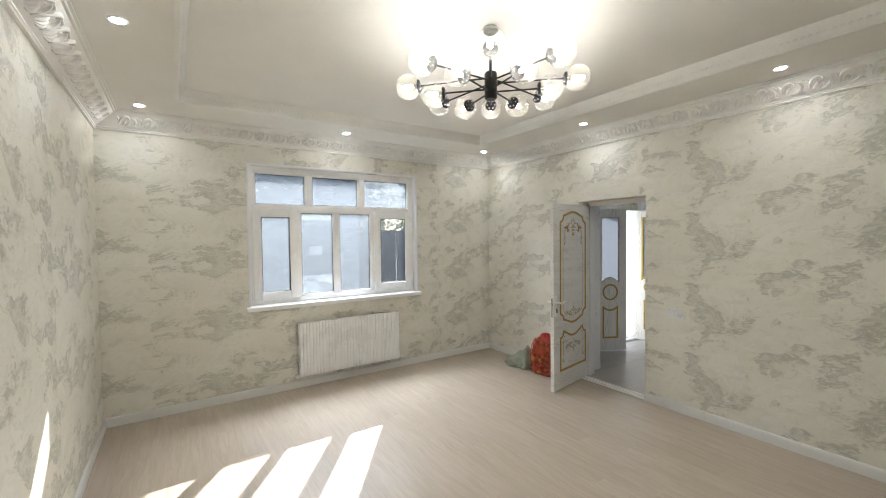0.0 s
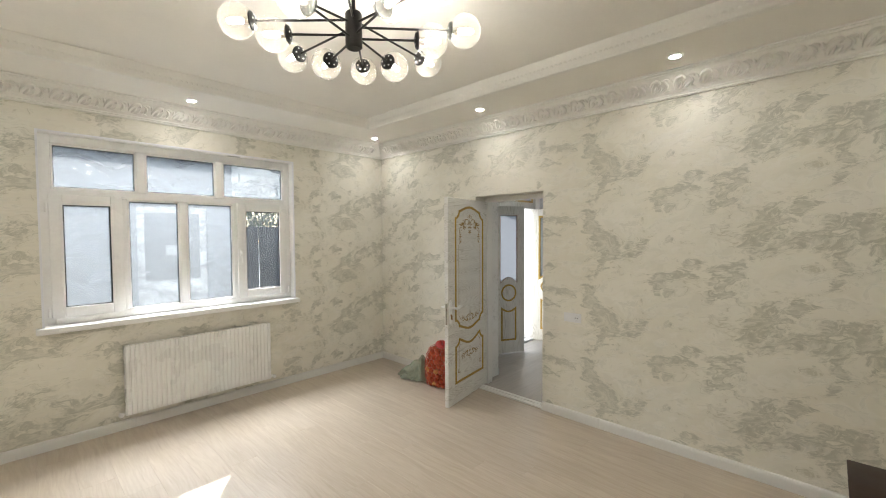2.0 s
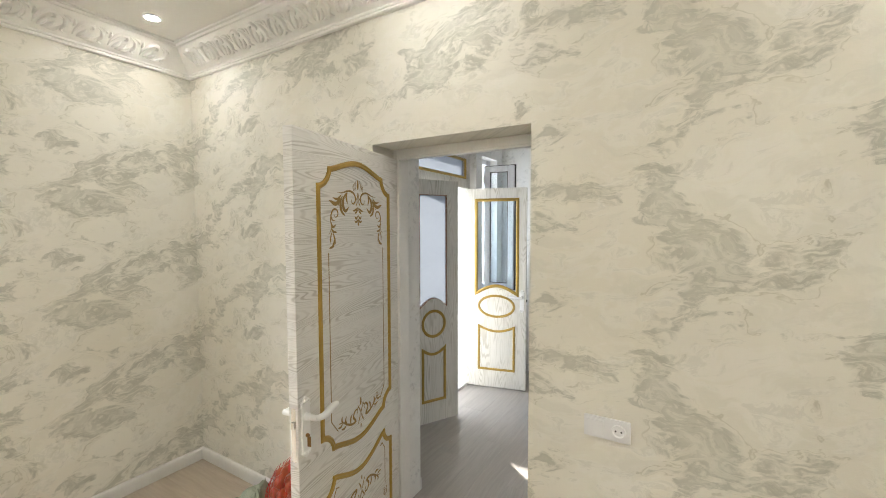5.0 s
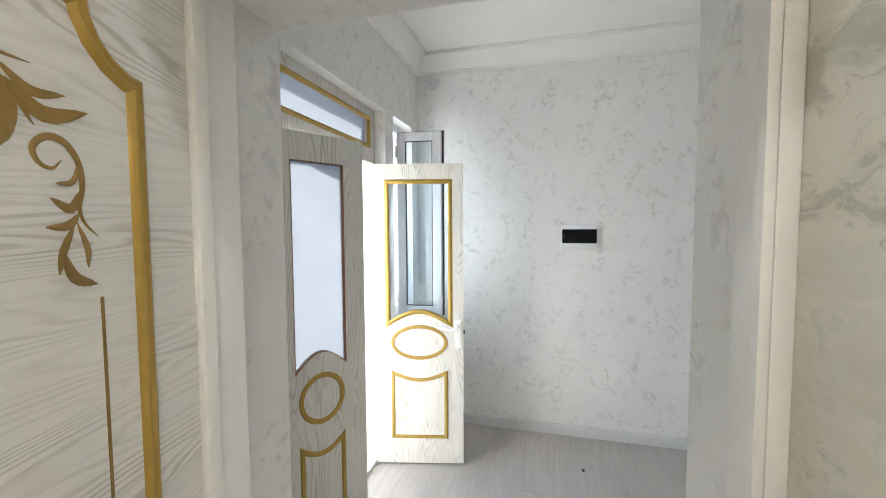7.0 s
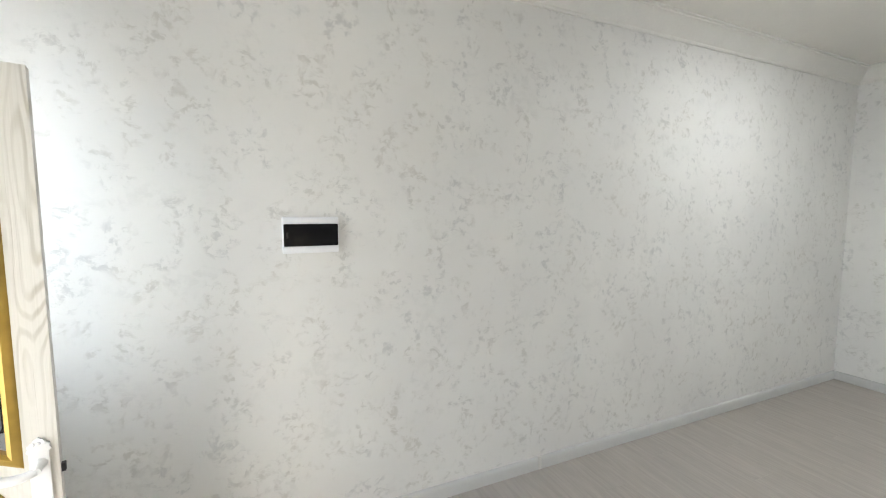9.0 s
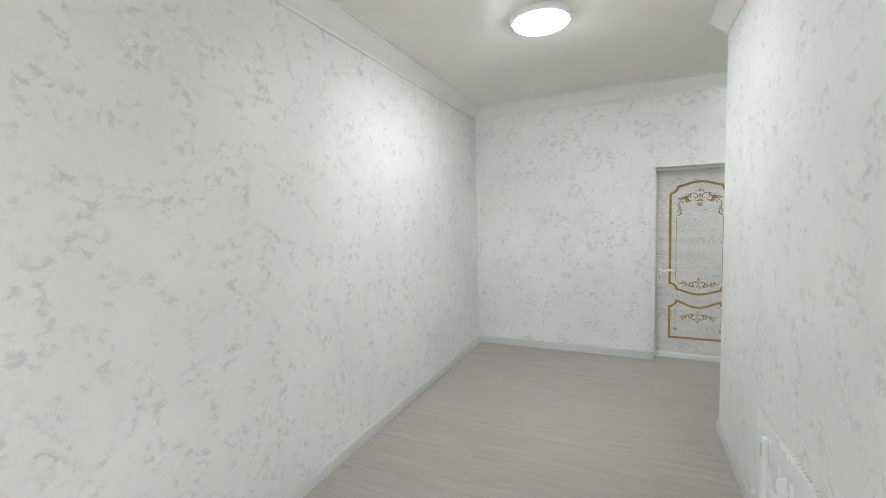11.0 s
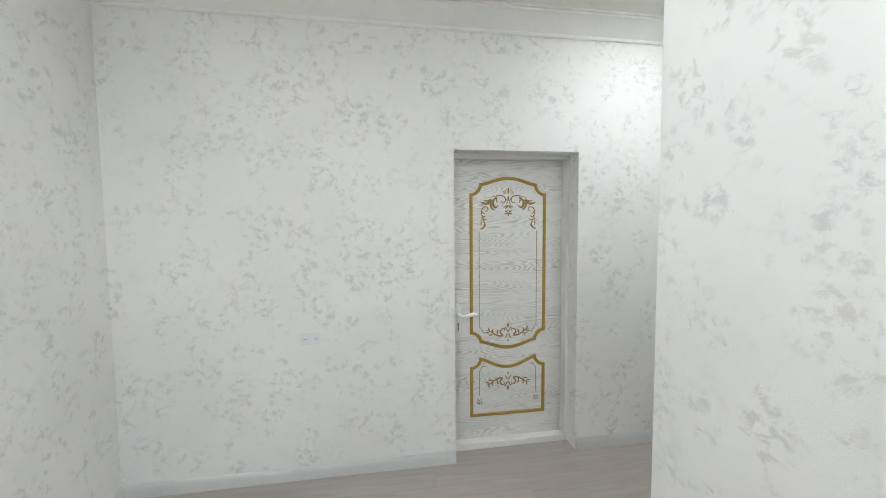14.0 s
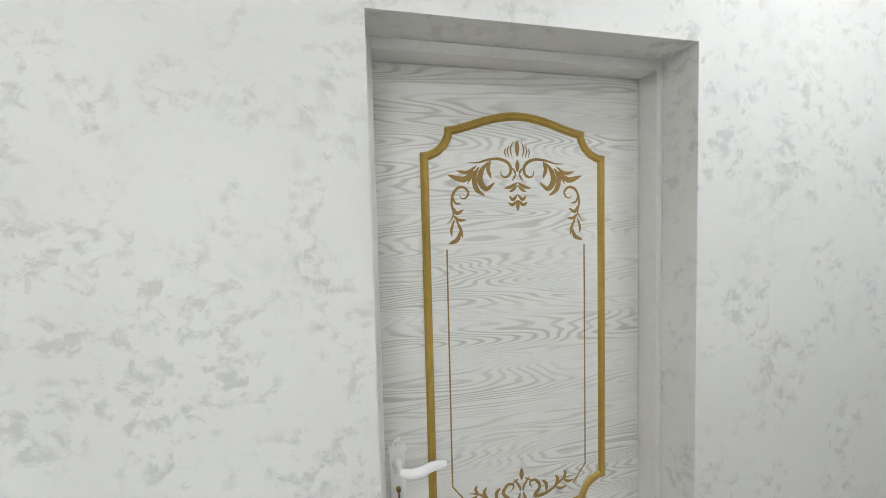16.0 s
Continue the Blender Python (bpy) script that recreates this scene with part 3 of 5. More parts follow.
# small beads along the tray's edge
for (x0, y0), (x1, y1), nx, ny in (((TX0, TY1), (TX1, TY1), 0, -1), ((TX1, TY1), (TX1, TY0), -1, 0), ((TX0, TY0), (TX0, TY1), 1, 0)):
    L = math.hypot(x1 - x0, y1 - y0)
    for i in range(int(L / 0.035)):
        s = (i + 0.5) * 0.035 / L
        cx, cy = x0 + (x1 - x0) * s + nx * 0.024, y0 + (y1 - y0) * s + ny * 0.024
        ux, uy = (x1 - x0) / L, (y1 - y0) / L
        top = bm.verts.new((cx + nx * 0.008, cy + ny * 0.008, SOFFIT + 0.032))
        ring = [bm.verts.new((cx + ux * 0.014 * math.cos(a), cy + uy * 0.014 * math.cos(a), SOFFIT + 0.034 + 0.016 * math.sin(a))) for a in (k * math.pi / 3 for k in range(6))]
        for k in range(6):
            bm.faces.new((top, ring[k], ring[(k + 1) % 6]))
tagged(link("tray_moulding", bm, "plaster", smooth=True), "white plaster moulding round the ceiling tray", "moulding", kind="structure")

bm = bmesh.new()
HP = [(0.0, 2.828), (0.012, 2.828), (0.016, 2.838), (0.014, 2.848), (0.030, 2.862), (0.062, 2.900), (0.085, 2.938), (0.098, 2.946), (0.098, 2.957), (0.112, 2.960), (0.112, 2.971)]
sweep(bm, [(XH, YN), (XH, YC), (XC, YC), (XC, YS), (XB, YS), (XB, YN)], HP, closed=True)
tagged(link("cornice_hall", bm, "plaster", smooth=True), "plain white stepped plaster cornice", "cornice", kind="structure")

# ---------------------------------------------------------------- living room window
win = thing("window_1", "white plastic window with hazy dusty panes", "window", pose(0, 4.565, 0), kind="structure")


def rails(x0, x1, z0, z1, w, y0, y1, bevel=0.006):
    """Four mitre-looking bars round an opening (outer size)."""
    return boxes(((x0, y0, z0), (x0 + w, y1, z1)), ((x1 - w, y0, z0), (x1, y1, z1)), ((x0 + w, y0, z1 - w), (x1 - w, y1, z1)), ((x0 + w, y0, z0), (x1 - w, y1, z0 + w)), bevel=bevel)


def bars(*pairs):
    return boxes(*pairs, bevel=0.005)


FX0, FX1, FZ0, FZ1 = WX0 + 0.004, WX1 - 0.004, 0.946, WZ1 - 0.004
part("window_frame", rails(FX0, FX1, FZ0, FZ1, 0.066, -0.035, 0.035), "pvc", win)
part("transom_bar", bars(((FX0 + 0.066, -0.034, 1.968), (FX1 - 0.066, 0.034, 2.030))), "pvc", win)
for x in (1.585, 2.222):
    part("mullion", bars(((x, -0.033, 2.030), (x + 0.062, 0.033, FZ1 - 0.066))), "pvc", win)
for x in (1.455, 1.905, 2.375):
    part("mullion", bars(((x, -0.033, FZ0 + 0.066), (x + 0.056, 0.033, 1.968))), "pvc", win)


def glazed(x0, x1, z0, z1, y=0.0, mat="pane", name="pane", seal=0.021):
    g = part(name, boxes(((x0, y - 0.004, z0), (x1, y + 0.004, z1))), mat, win, smooth=False)
    g.visible_shadow = False
    part("gasket", rails(x0 - 0.001, x1 + 0.001, z0 - 0.001, z1 + 0.001, seal, y - 0.009, y + 0.006, 0), "rubber", g)
    return g


for x0, x1 in ((FX0 + 0.066, 1.585), (1.647, 2.222), (2.284, FX1 - 0.066)):
    glazed(x0, x1, 2.030, FZ1 - 0.066, mat="pane_top")
    part("glazing_bead", rails(x0 + 0.001, x1 - 0.001, 2.031, FZ1 - 0.067, 0.014, -0.024, -0.010, 0.003), "pvc", win)
for x0, x1 in ((1.511, 1.905), (1.961, 2.375)):
    glazed(x0, x1, FZ0 + 0.066, 1.968)
    part("glazing_bead", rails(x0 + 0.001, x1 - 0.001, FZ0 + 0.067, 1.967, 0.014, -0.024, -0.010, 0.003), "pvc", win)
for x0, x1, hx, side in ((FX0 + 0.045, 1.475, 1.445, FX0 + 0.03), (2.411, FX1 - 0.045, 2.442, FX1 - 0.03)):
    sash = part("sash", rails(x0, x1, 1.005, 1.985, 0.078, -0.052, -0.036 + 0.01, 0.006), "pvc", win)
    part("sash_lip", rails(x0 + 0.064, x1 - 0.064, 1.069, 1.921, 0.018, -0.058, -0.045, 0.004), "pvc", sash)
    glazed(x0 + 0.080, x1 - 0.080, 1.085, 1.905, -0.035, "pane" if x0 < 2 else "pane_clear", seal=0.011)
    h = bmesh.new()
    box(h, (hx - 0.014, -0.066, 1.440), (hx + 0.014, -0.052, 1.508), 0.004)
    box(h, (hx - 0.010, -0.088, 1.462), (hx + 0.010, -0.066, 1.486), 0.004)
    box(h, (hx - 0.011, -0.096, 1.372), (hx + 0.011, -0.082, 1.486), 0.005)
    handle = part("window_handle", h, "enamel", sash, "white lever handle")
    for hz in (1.055, 1.880):
        hb = bmesh.new()
        lathe(hb, [(0, -0.035), (0.009, -0.035), (0.009, 0.035), (0, 0.035)], 10, Matrix.Translation((side, -0.058, hz)))
        part("hinge", hb, "enamel", sash)
ob = link("window_sill", boxes(((0.919, 4.385, 0.905), (3.013, 4.605, 0.952)), bevel=0.008), "pvc")
tagged(ob, "white plastic window sill board", "window sill", kind="structure")
bm = boxes(((WX0, YW + 0.012, WZ1 - 0.004), (WX1, 4.53, WZ1 + 0.001)), ((WX0 - 0.001, YW + 0.012, WZ0), (WX0 + 0.004, 4.53, WZ1 - 0.004)), ((WX1 - 0.004, YW + 0.012, WZ0), (WX1 + 0.001, 4.53, WZ1 - 0.004)))
tagged(link("window_reveal", bm, "pvc"), "white plastic window reveal lining", "window reveal", kind="structure")
bm = boxes(((WX0 - 0.012, YW - 0.004, WZ1 - 0.001), (WX1 + 0.012, YW + 0.012, WZ1 + 0.010)), ((WX0 - 0.012, YW - 0.004, WZ0), (WX0 + 0.001, YW + 0.012, WZ1 - 0.001)),
           ((WX1 - 0.001, YW - 0.004, WZ0), (WX1 + 0.012, YW + 0.012, WZ1 - 0.001)))
tagged(link("trim", bm, "grey_pvc"), "thin grey corner bead round the window", "trim", kind="structure")

# ---------------------------------------------------------------- carved doors
def bite(u0, v0, u1, v1, k=5):
    """Points of a concave corner from (u0, v0) to (u1, v1), hollow towards the outer corner."""
    cx, cy = u0, v1
    out = []
    for i in range(k + 1):
        a = math.pi / 2 * i / k
        out.append((cx + (u1 - u0) * math.sin(a), cy + (v0 - v1) * math.cos(a)))
    return out


def arch(u0, v0, v1, k=8):
    return [(u0 * (1 - i / k), v0 + (v1 - v0) * math.sin(math.pi / 2 * i / k) ** 1.4) for i in range(1, k + 1)]


def mirrored(half):
    """Close a right half (from bottom to top, ending on the axis) with its mirror image, anticlockwise."""
    return half + [(-u, v) for u, v in half[::-1] if abs(u) > 1e-6]


def upper_outline():
    top = bite(0.285, 1.815, 0.2135, 1.886) + arch(0.2135, 1.886, 1.934)
    low = [(u, v) for u, v in (bite(0.285, 0.81, 0.2135, 0.742) + arch(0.2135, 0.742, 0.69))]
    right = low[::-1] + top
    return right + [(-u, v) for u, v in right[::-1] if abs(u) > 1e-6]


def lower_outline():
    right = [(0.285, 0.197)] + bite(0.285, 0.568, 0.2135, 0.638) + arch(0.2135, 0.638, 0.568)
    return [(-0.285, 0.197)] + right + [(-u, v) for u, v in right[::-1] if abs(u) > 1e-6 and v > 0.3]


MOULD = [(0.0, -0.0005), (0.001, 0.004), (0.007, 0.0075), (0.012, 0.0055), (0.017, 0.007), (0.022, 0.0035), (0.024, -0.0005)]

# right half of the carved ornament: (points, width), in units of 0.58 mm from the axis and down from the panel's top edge
CREST = [
    ([(0, 126), (0, 166), (0, 206)], 20), ([(25, 213), (36, 173), (22, 133)], 6), ([(42, 213), (52, 178), (40, 150)], 6), ([(58, 213), (66, 184), (58, 162)], 6),
    ([(0, 221), (0, 252), (0, 283)], 18), ([(30, 260), (14, 280), (10, 296)], 9), ([(8, 290), (16, 306), (30, 326)], 9),
    ([(0, 333), (34, 354), (72, 363)], 14), ([(0, 345), (22, 368), (46, 381)], 12), ([(0, 392), (25, 418), (46, 400)], 14), ([(0, 420), (28, 444), (52, 432)], 14), ([(0, 425), (0, 450), (0, 476)], 16),
]
SCROLL = [
    ([(88, 275), (84, 300), (62, 308), (40, 292), (36, 260), (58, 232), (100, 219), (150, 223), (205, 238), (262, 240)], 13),
    ([(140, 226), (154, 268), (138, 316)], 17), ([(152, 233), (188, 278), (196, 328), (165, 366), (120, 333)], 25), ([(200, 258), (226, 308), (214, 368), (170, 400)], 22),
    ([(212, 252), (260, 286), (318, 278)], 15), ([(222, 276), (280, 320), (360, 298)], 24), ([(224, 288), (244, 313), (262, 343)], 8),
]
DROP = [
    ([(305, 396), (288, 412), (266, 404), (258, 380), (280, 358), (312, 362), (336, 394), (342, 440), (334, 480), (344, 510), (368, 533)], 11),
    ([(336, 398), (324, 432), (292, 438)], 9), ([(337, 448), (318, 482), (282, 464)], 15), ([(334, 490), (310, 514), (270, 516)], 13), ([(328, 508), (346, 558), (345, 594)], 11),
    ([(322, 513), (300, 560), (290, 602)], 13), ([(298, 560), (318, 610), (362, 628)], 18),
]
# the smaller spray: units of 1.3 mm, upwards from its middle
SPRAY = [
    ([(0, 45), (0, 59), (0, 75)], 9), ([(0, -34), (0, -26), (0, -18)], 6), ([(20, 52), (5, 30), (4, 20)], 5), ([(4, 18), (8, 2), (20, -16)], 5), ([(26, 40), (14, 46), (8, 50)], 4),
    ([(26, 22), (20, 36), (34, 40), (46, 22), (32, 2), (56, 2), (82, 14), (105, 30), (130, 36)], 7), ([(62, 5), (62, 25), (52, 36)], 7), ([(82, 14), (92, 30), (86, 44)], 7),
    ([(86, 14), (100, 8), (116, 12)], 6), ([(106, 30), (118, 22), (134, 24)], 6), ([(104, 28), (112, 42), (108, 52)], 6),
]
TREFOIL = [([(0, 0), (-3, 14), (0, 30)], 4), ([(0, 6), (9, 8), (11, 18), (5, 22)], 4), ([(0, 6), (-9, 8), (-11, 18), (-5, 22)], 4), ([(3, 24), (10, 30), (6, 38)], 4), ([(-3, 24), (-10, 30), (-6, 38)], 4)]


def strokes(bm, marks, sx, place, mirror=True, proud=0.0016):
    """Pointed carved strokes with a raised middle ridge on the door's face."""
    for pts, w in marks:
        cs = spline(pts, 4)
        n = len(cs)
        for side in ((1, -1) if mirror and any(abs(p[0]) > 1 for p in pts) else (1,)):
            rows = []
            for i, c in enumerate(cs):
                d = cs[min(i + 1, n - 1)] - cs[max(i - 1, 0)]
                d = Vector((-d.y, d.x)).normalized()
                k = i / (n - 1)
                s = 0.12 + 0.88 * math.sin(math.pi * k) ** 0.8 if 0 < i < n - 1 else 0.08
                rows.append([bm.verts.new(place(side * (c.x + d.x * o * w * 0.62 * s) * sx, (c.y + d.y * o * w * 0.62 * s) * sx, h)) for o, h in ((-1, 0.0004), (0, proud), (1, 0.0004))])
            for a, b in zip(rows, rows[1:]):
                for j in range(2):
                    bm.faces.new((a[j], a[j + 1], b[j + 1], b[j]))


def ornament_mesh():
    bm = bmesh.new()
    down = lambda u, v, h: (u, -h - 0.0002, 1.934 - v - 0.006)
    for marks in (CREST, SCROLL, DROP):
        strokes(bm, marks, 0.00058, down)
    strokes(bm, SPRAY, 0.0013, lambda u, v, h: (u, -h - 0.0002, 0.786 + v))
    strokes(bm, SPRAY, 0.0013, lambda u, v, h: (u, -h - 0.0002, 0.475 - v))
    for s in (-1, 1):
        strokes(bm, TREFOIL, 0.0013, lambda u, v, h: (s * 0.215 + u, -h - 0.0002, 0.285 + v), mirror=False)
    return bm


def fillet_mesh():
    bm = bmesh.new()
    prof = [(-0.0022, 0.0), (-0.0015, 0.0012), (0.0015, 0.0012), (0.0022, 0.0)]
    face = lambda u, v, h: (u, -h - 0.0002, v)
    for s in (-1, 1):
        sweep(bm, [(s * 0.215, 1.548), (s * 0.215, 0.862), (s * 0.172, 0.806)], prof, frame_of=face)
        sweep(bm, [(s * 0.215, 0.352), (s * 0.215, 0.535), (s * 0.190, 0.572), (s * 0.172, 0.566)], prof, frame_of=face)
    return bm


DOOR_MESH = {}


def shared(key, make, name, mat, parent, label="", smooth=True):
    """A part whose mesh is made once."""
    if key not in DOOR_MESH:
        ob = part(name, make(), mat, parent, label, smooth)
        DOOR_MESH[key] = ob.data
        return ob
    ob = new(name, DOOR_MESH[key])
    ob.parent = parent
    if label:
        ob["label"] = label
    return ob


def handle_mesh(turn):
    """Baroque back plate with crest and scroll foot, rose and a swelling lever; turn: the lever's way along x."""
    bm = bmesh.new()
    half = [(0.0, -0.112), (0.010, -0.108), (0.016, -0.098), (0.024, -0.094), (0.020, -0.084), (0.021, -0.076), (0.021, 0.072), (0.026, 0.078), (0.022, 0.086), (0.024, 0.094), (0.014, 0.098), (0.010, 0.108), (0.0, 0.114)]
    prism(bm, half + [(-x, z) for x, z in half[-2:0:-1]], -0.007, 0.0)
    for z, r in ((0.098, 0.008), (-0.096, 0.008)):
        for sx in (-0.012, 0, 0.012):
            lathe(bm, [(0, 0.006), (r * 0.6, 0.0045), (r * 0.8, 0)], 8, Matrix.Translation((sx, -0.007, z)) @ pose(0, 0, 0, 90))
    lathe(bm, [(0, 0.050), (0.010, 0.050), (0.011, 0.020), (0.014, 0.012), (0.017, 0.0)], 14, Matrix.Translation((0, -0.006, 0.040)) @ pose(0, 0, 0, 90))
    pts = spline([(0, -0.050, 0.040), (turn * 0.030, -0.054, 0.034), (turn * 0.060, -0.055, 0.036), (turn * 0.090, -0.054, 0.046), (turn * 0.118, -0.052, 0.046), (turn * 0.126, -0.052, 0.042)], 4)
    n = len(pts) - 1
    tube(bm, pts, [0.0075 + 0.006 * math.sin(math.pi * min(1, 0.15 + 0.85 * i / n)) if i < n else 0.004 for i in range(n + 1)], 10)
    return bm


def keyhole_mesh():
    bm = lathe(bmesh.new(), [(0, 0.010), (0.006, 0.010), (0.007, 0.0)], 12, Matrix.Translation((0, -0.007, -0.030)) @ pose(0, 0, 0, 90))
    box(bm, (-0.002, -0.024, -0.072), (0.002, -0.010, -0.034), 0.001)
    return bm


def carved_leaf(parent, m, height=2.018, handle=-1, both=False):
    leaf = shared(("leaf", height), lambda: boxes(((-0.408, 0.0, 0.010), (0.408, 0.040, 0.010 + height)), bevel=0.0025), "leaf", "door", parent, "white wood-grain door leaf", False)
    leaf.matrix_local = m
    shared("gold_up", lambda: sweep(bmesh.new(), upper_outline(), MOULD, True, lambda u, v, h: (u, -h, v)), "panel_moulding", "gold", leaf, "gold-painted upper panel moulding")
    shared("gold_low", lambda: sweep(bmesh.new(), lower_outline(), MOULD, True, lambda u, v, h: (u, -h, v)), "panel_moulding", "gold", leaf, "gold-painted lower panel moulding")
    shared("ornament", ornament_mesh, "carved_ornament", "engrave", leaf, "bronze scroll and leaf engraving")
    shared("fillet", fillet_mesh, "inlay_line", "engrave", leaf)
    hd = shared(("handle", -handle), lambda: handle_mesh(-handle), "door_handle", "enamel", leaf, "white baroque lever handle")
    hd.matrix_local = pose(handle * 0.372, 0, 0.920)
    key = shared("key", keyhole_mesh, "key", "brass", leaf, "aged brass key and lock")
    key.matrix_local = pose(handle * 0.372, 0, 0.920)
    if both:
        hd = shared(("handle", handle), lambda: handle_mesh(handle), "door_handle", "enamel", leaf, "white baroque lever handle")
        hd.matrix_local = pose(handle * 0.372, 0.040, 0.920, 0, 0, 180)
        lk = part("lock_plate", boxes(((handle * 0.4085 - 0.0008, 0.010, 0.80), (handle * 0.4085 + 0.0008, 0.030, 1.00)), ((handle * 0.412 - 0.004, 0.014, 0.925), (handle * 0.412 + 0.004, 0.026, 0.950))), "chrome", leaf)
    return leaf


def door_frame(parent, half, top, y0, y1, w=0.050, sill=0.035, hw=0.042):
    """Jambs, head with rebate and threshold round an opening of +-half."""
    bm = boxes(((-half, y0, 0), (-half + w, y1, top)), ((half - w, y0, 0), (half, y1, top)), ((-half + w, y0, top - hw), (half - w, y1, top)), bevel=0.003)
    box(bm, (-half + w, y1 - 0.025, 0), (-half + w + 0.012, y1, top - hw), 0.002)
    box(bm, (half - w - 0.012, y1 - 0.025, 0), (half - w, y1, top - hw), 0.002)
    box(bm, (-half + w + 0.012, y1 - 0.025, top - hw - 0.012), (half - w - 0.012, y1, top - hw), 0.002)
    part("door_frame", bm, "frame", parent, "white painted door frame")
    if sill:
        part("threshold", boxes(((-half + w, y0, 0.0), (half - w, y1 - 0.032, sill)), bevel=0.005), "frame", parent, "white painted raised threshold")


# living room door: stands open into the room
d = thing("door_1", "open white wood-grain door with gold mouldings", "door", pose(4.42, 2.44, 0, 0, 0, 90), kind="structure")
# local x runs along +y, local -y is +x (the hall); the frame sits in the middle of the wall
door_frame(d, 0.400, DZ - 0.001, -0.055, 0.045, 0.022, 0, 0.040)
leafm = pose(4.42, 2.44, 0, 0, 0, 90).inverted() @ pose(4.010, 2.756, 0, 0, 0, 10.0)
carved_leaf(d, leafm, 1.992, -1, True)
for z in (0.25, 1.78):
    hb = lathe(bmesh.new(), [(0, -0.045), (0.008, -0.045), (0.008, 0.045), (0, 0.045)], 10, pose(4.42, 2.44, 0, 0, 0, 90).inverted() @ Matrix.Translation((4.415, 2.835, z)))
    part("hinge", hb, "chrome", d)
bm = boxes(((XD + 0.002, DY0 + 0.002, 0.0), (XD + 0.045, DY1 - 0.002, 0.014)), ((XD + 0.049, DY0 + 0.002, 0.0), (XD + 0.088, DY1 - 0.002, 0.022)), bevel=0.004)
tagged(link("threshold_strip", bm, "frame", smooth=True), "white floor strip at the doorway", "threshold", kind="structure")

# hall doors, shut
for nm, xa, xb, side in (("door_2", D1A, D1B, -1), ("door_3", D2A, D2B, 1)):
    half = (xb - xa) / 2
    d = thing(nm, "shut white wood-grain door with gold mouldings", "door", pose((xa + xb) / 2, YS - 0.195, 0, 0, 0, 180), kind="structure")
    door_frame(d, half - 0.001, DTOP - 0.001, -0.072, 0.070, half - 0.412, 0.045, 0.030)
    carved_leaf(d, pose(0, 0, 0.008), 2.040, side)
# corridor end door, ajar: white plastic with a glazed upper half
d = thing("door_4", "white plastic half-glazed door left ajar", "door", pose(XC - 0.05, (W3A + W3B) / 2, 0, 0, 0, 90), kind="structure")
door_frame(d, 0.419, DTOP - 0.001, -0.049, 0.08, 0.030, 0.02)


def plastic_leaf(parent, m, half=0.405, top=2.015, stile=0.092):
    """Stiles and rails round a pane above and a filled panel below; local front -y."""
    mid = 0.775
    leaf = part("leaf", boxes(((-half, 0, 0.012), (-half + stile, 0.055, top)), ((half - stile, 0, 0.012), (half, 0.055, top)), ((-half + stile, 0, top - stile), (half - stile, 0.055, top)),
                              ((-half + stile, 0, mid - 0.05), (half - stile, 0.055, mid + 0.05)), ((-half + stile, 0, 0.012), (half - stile, 0.055, 0.012 + stile)), bevel=0.005), "pvc", parent, "white plastic leaf frame")
    leaf.matrix_local = m
    u = half - stile
    part("pane", boxes(((-u, 0.024, mid + 0.05), (u, 0.032, top - stile))), "blue_glass", leaf, "bluish glass pane", False)
    part("panel", boxes(((-u, 0.018, 0.012 + stile), (u, 0.036, mid - 0.05))), "panel_grey", leaf, "pale grey filled panel", False)
    for z0, z1 in ((mid + 0.05, top - stile), (0.012 + stile, mid - 0.05)):
        for y0, y1 in ((0.008, 0.020), (0.035, 0.047)):
            part("gasket", rails(-u, u, z0, z1, 0.006, y0, y1, 0), "rubber", leaf)
    for y, turn, way in ((0.0, 0, 1), (0.055, 180, -1)):
        bm = bmesh.new()
        box(bm, (-0.014, -0.010, -0.105), (0.014, 0.0, 0.045), 0.004)
        lathe(bm, [(0, 0.040), (0.009, 0.040), (0.010, 0.0)], 12, pose(0, -0.008, 0, 90))
        box(bm, (-0.008 if way > 0 else -0.125, -0.052, -0.009), (0.125 if way > 0 else 0.008, -0.038, 0.009), 0.005)
        hd = part("door_handle", bm, "enamel", leaf, "white lever handle")
        hd.matrix_local = pose(-half + 0.060, y, 0.975, 0, 0, turn)
        ly = y - 0.0115 if way > 0 else y + 0.0105
        part("lock_cylinder", boxes(((-half + 0.054, ly, 0.890), (-half + 0.066, ly + 0.001, 0.925))), "hole", leaf, "dark lock cylinder", False)
        sy = y - 0.002 if way > 0 else y + 0.001
        for z in (1.062, 0.850):
            part("screw_hole", boxes(((-half + 0.055, sy, z), (-half + 0.065, sy + 0.001, z + 0.009))), "hole", leaf, "", False)
    return leaf


plastic_leaf(d, pose(XC - 0.05, (W3A + W3B) / 2, 0, 0, 0, 90).inverted() @ pose(XC + 0.055, W3B - 0.465, 0, 0, 0, 95))

# ---------------------------------------------------------------- entrance: two glazed leaves, transom
ent = thing("door_5", "open double entrance door with arched glass", "door", pose(0, 3.455, 0), kind="structure")
bm = boxes(((EX0, -0.03, 0), (EX0 + 0.055, 0.06, EZ)), ((EX1 - 0.045, -0.03, 0), (EX1, 0.06, EZ)), ((EX0 + 0.055, -0.03, EZ - 0.055), (EX1 - 0.045, 0.06, EZ)), ((EX0 + 0.055, -0.03, 2.035), (EX1 - 0.045, 0.06, 2.125)), ((EX1 - 0.085, -0.027, 2.125), (EX1 - 0.045, 0.057, EZ - 0.055)), bevel=0.004)
part("door_frame", bm, "door_v", ent, "white grained door frame")
part("threshold", boxes(((EX0 + 0.055, -0.03, 0), (EX1 - 0.045, 0.06, 0.03)), bevel=0.004), "frame", ent)
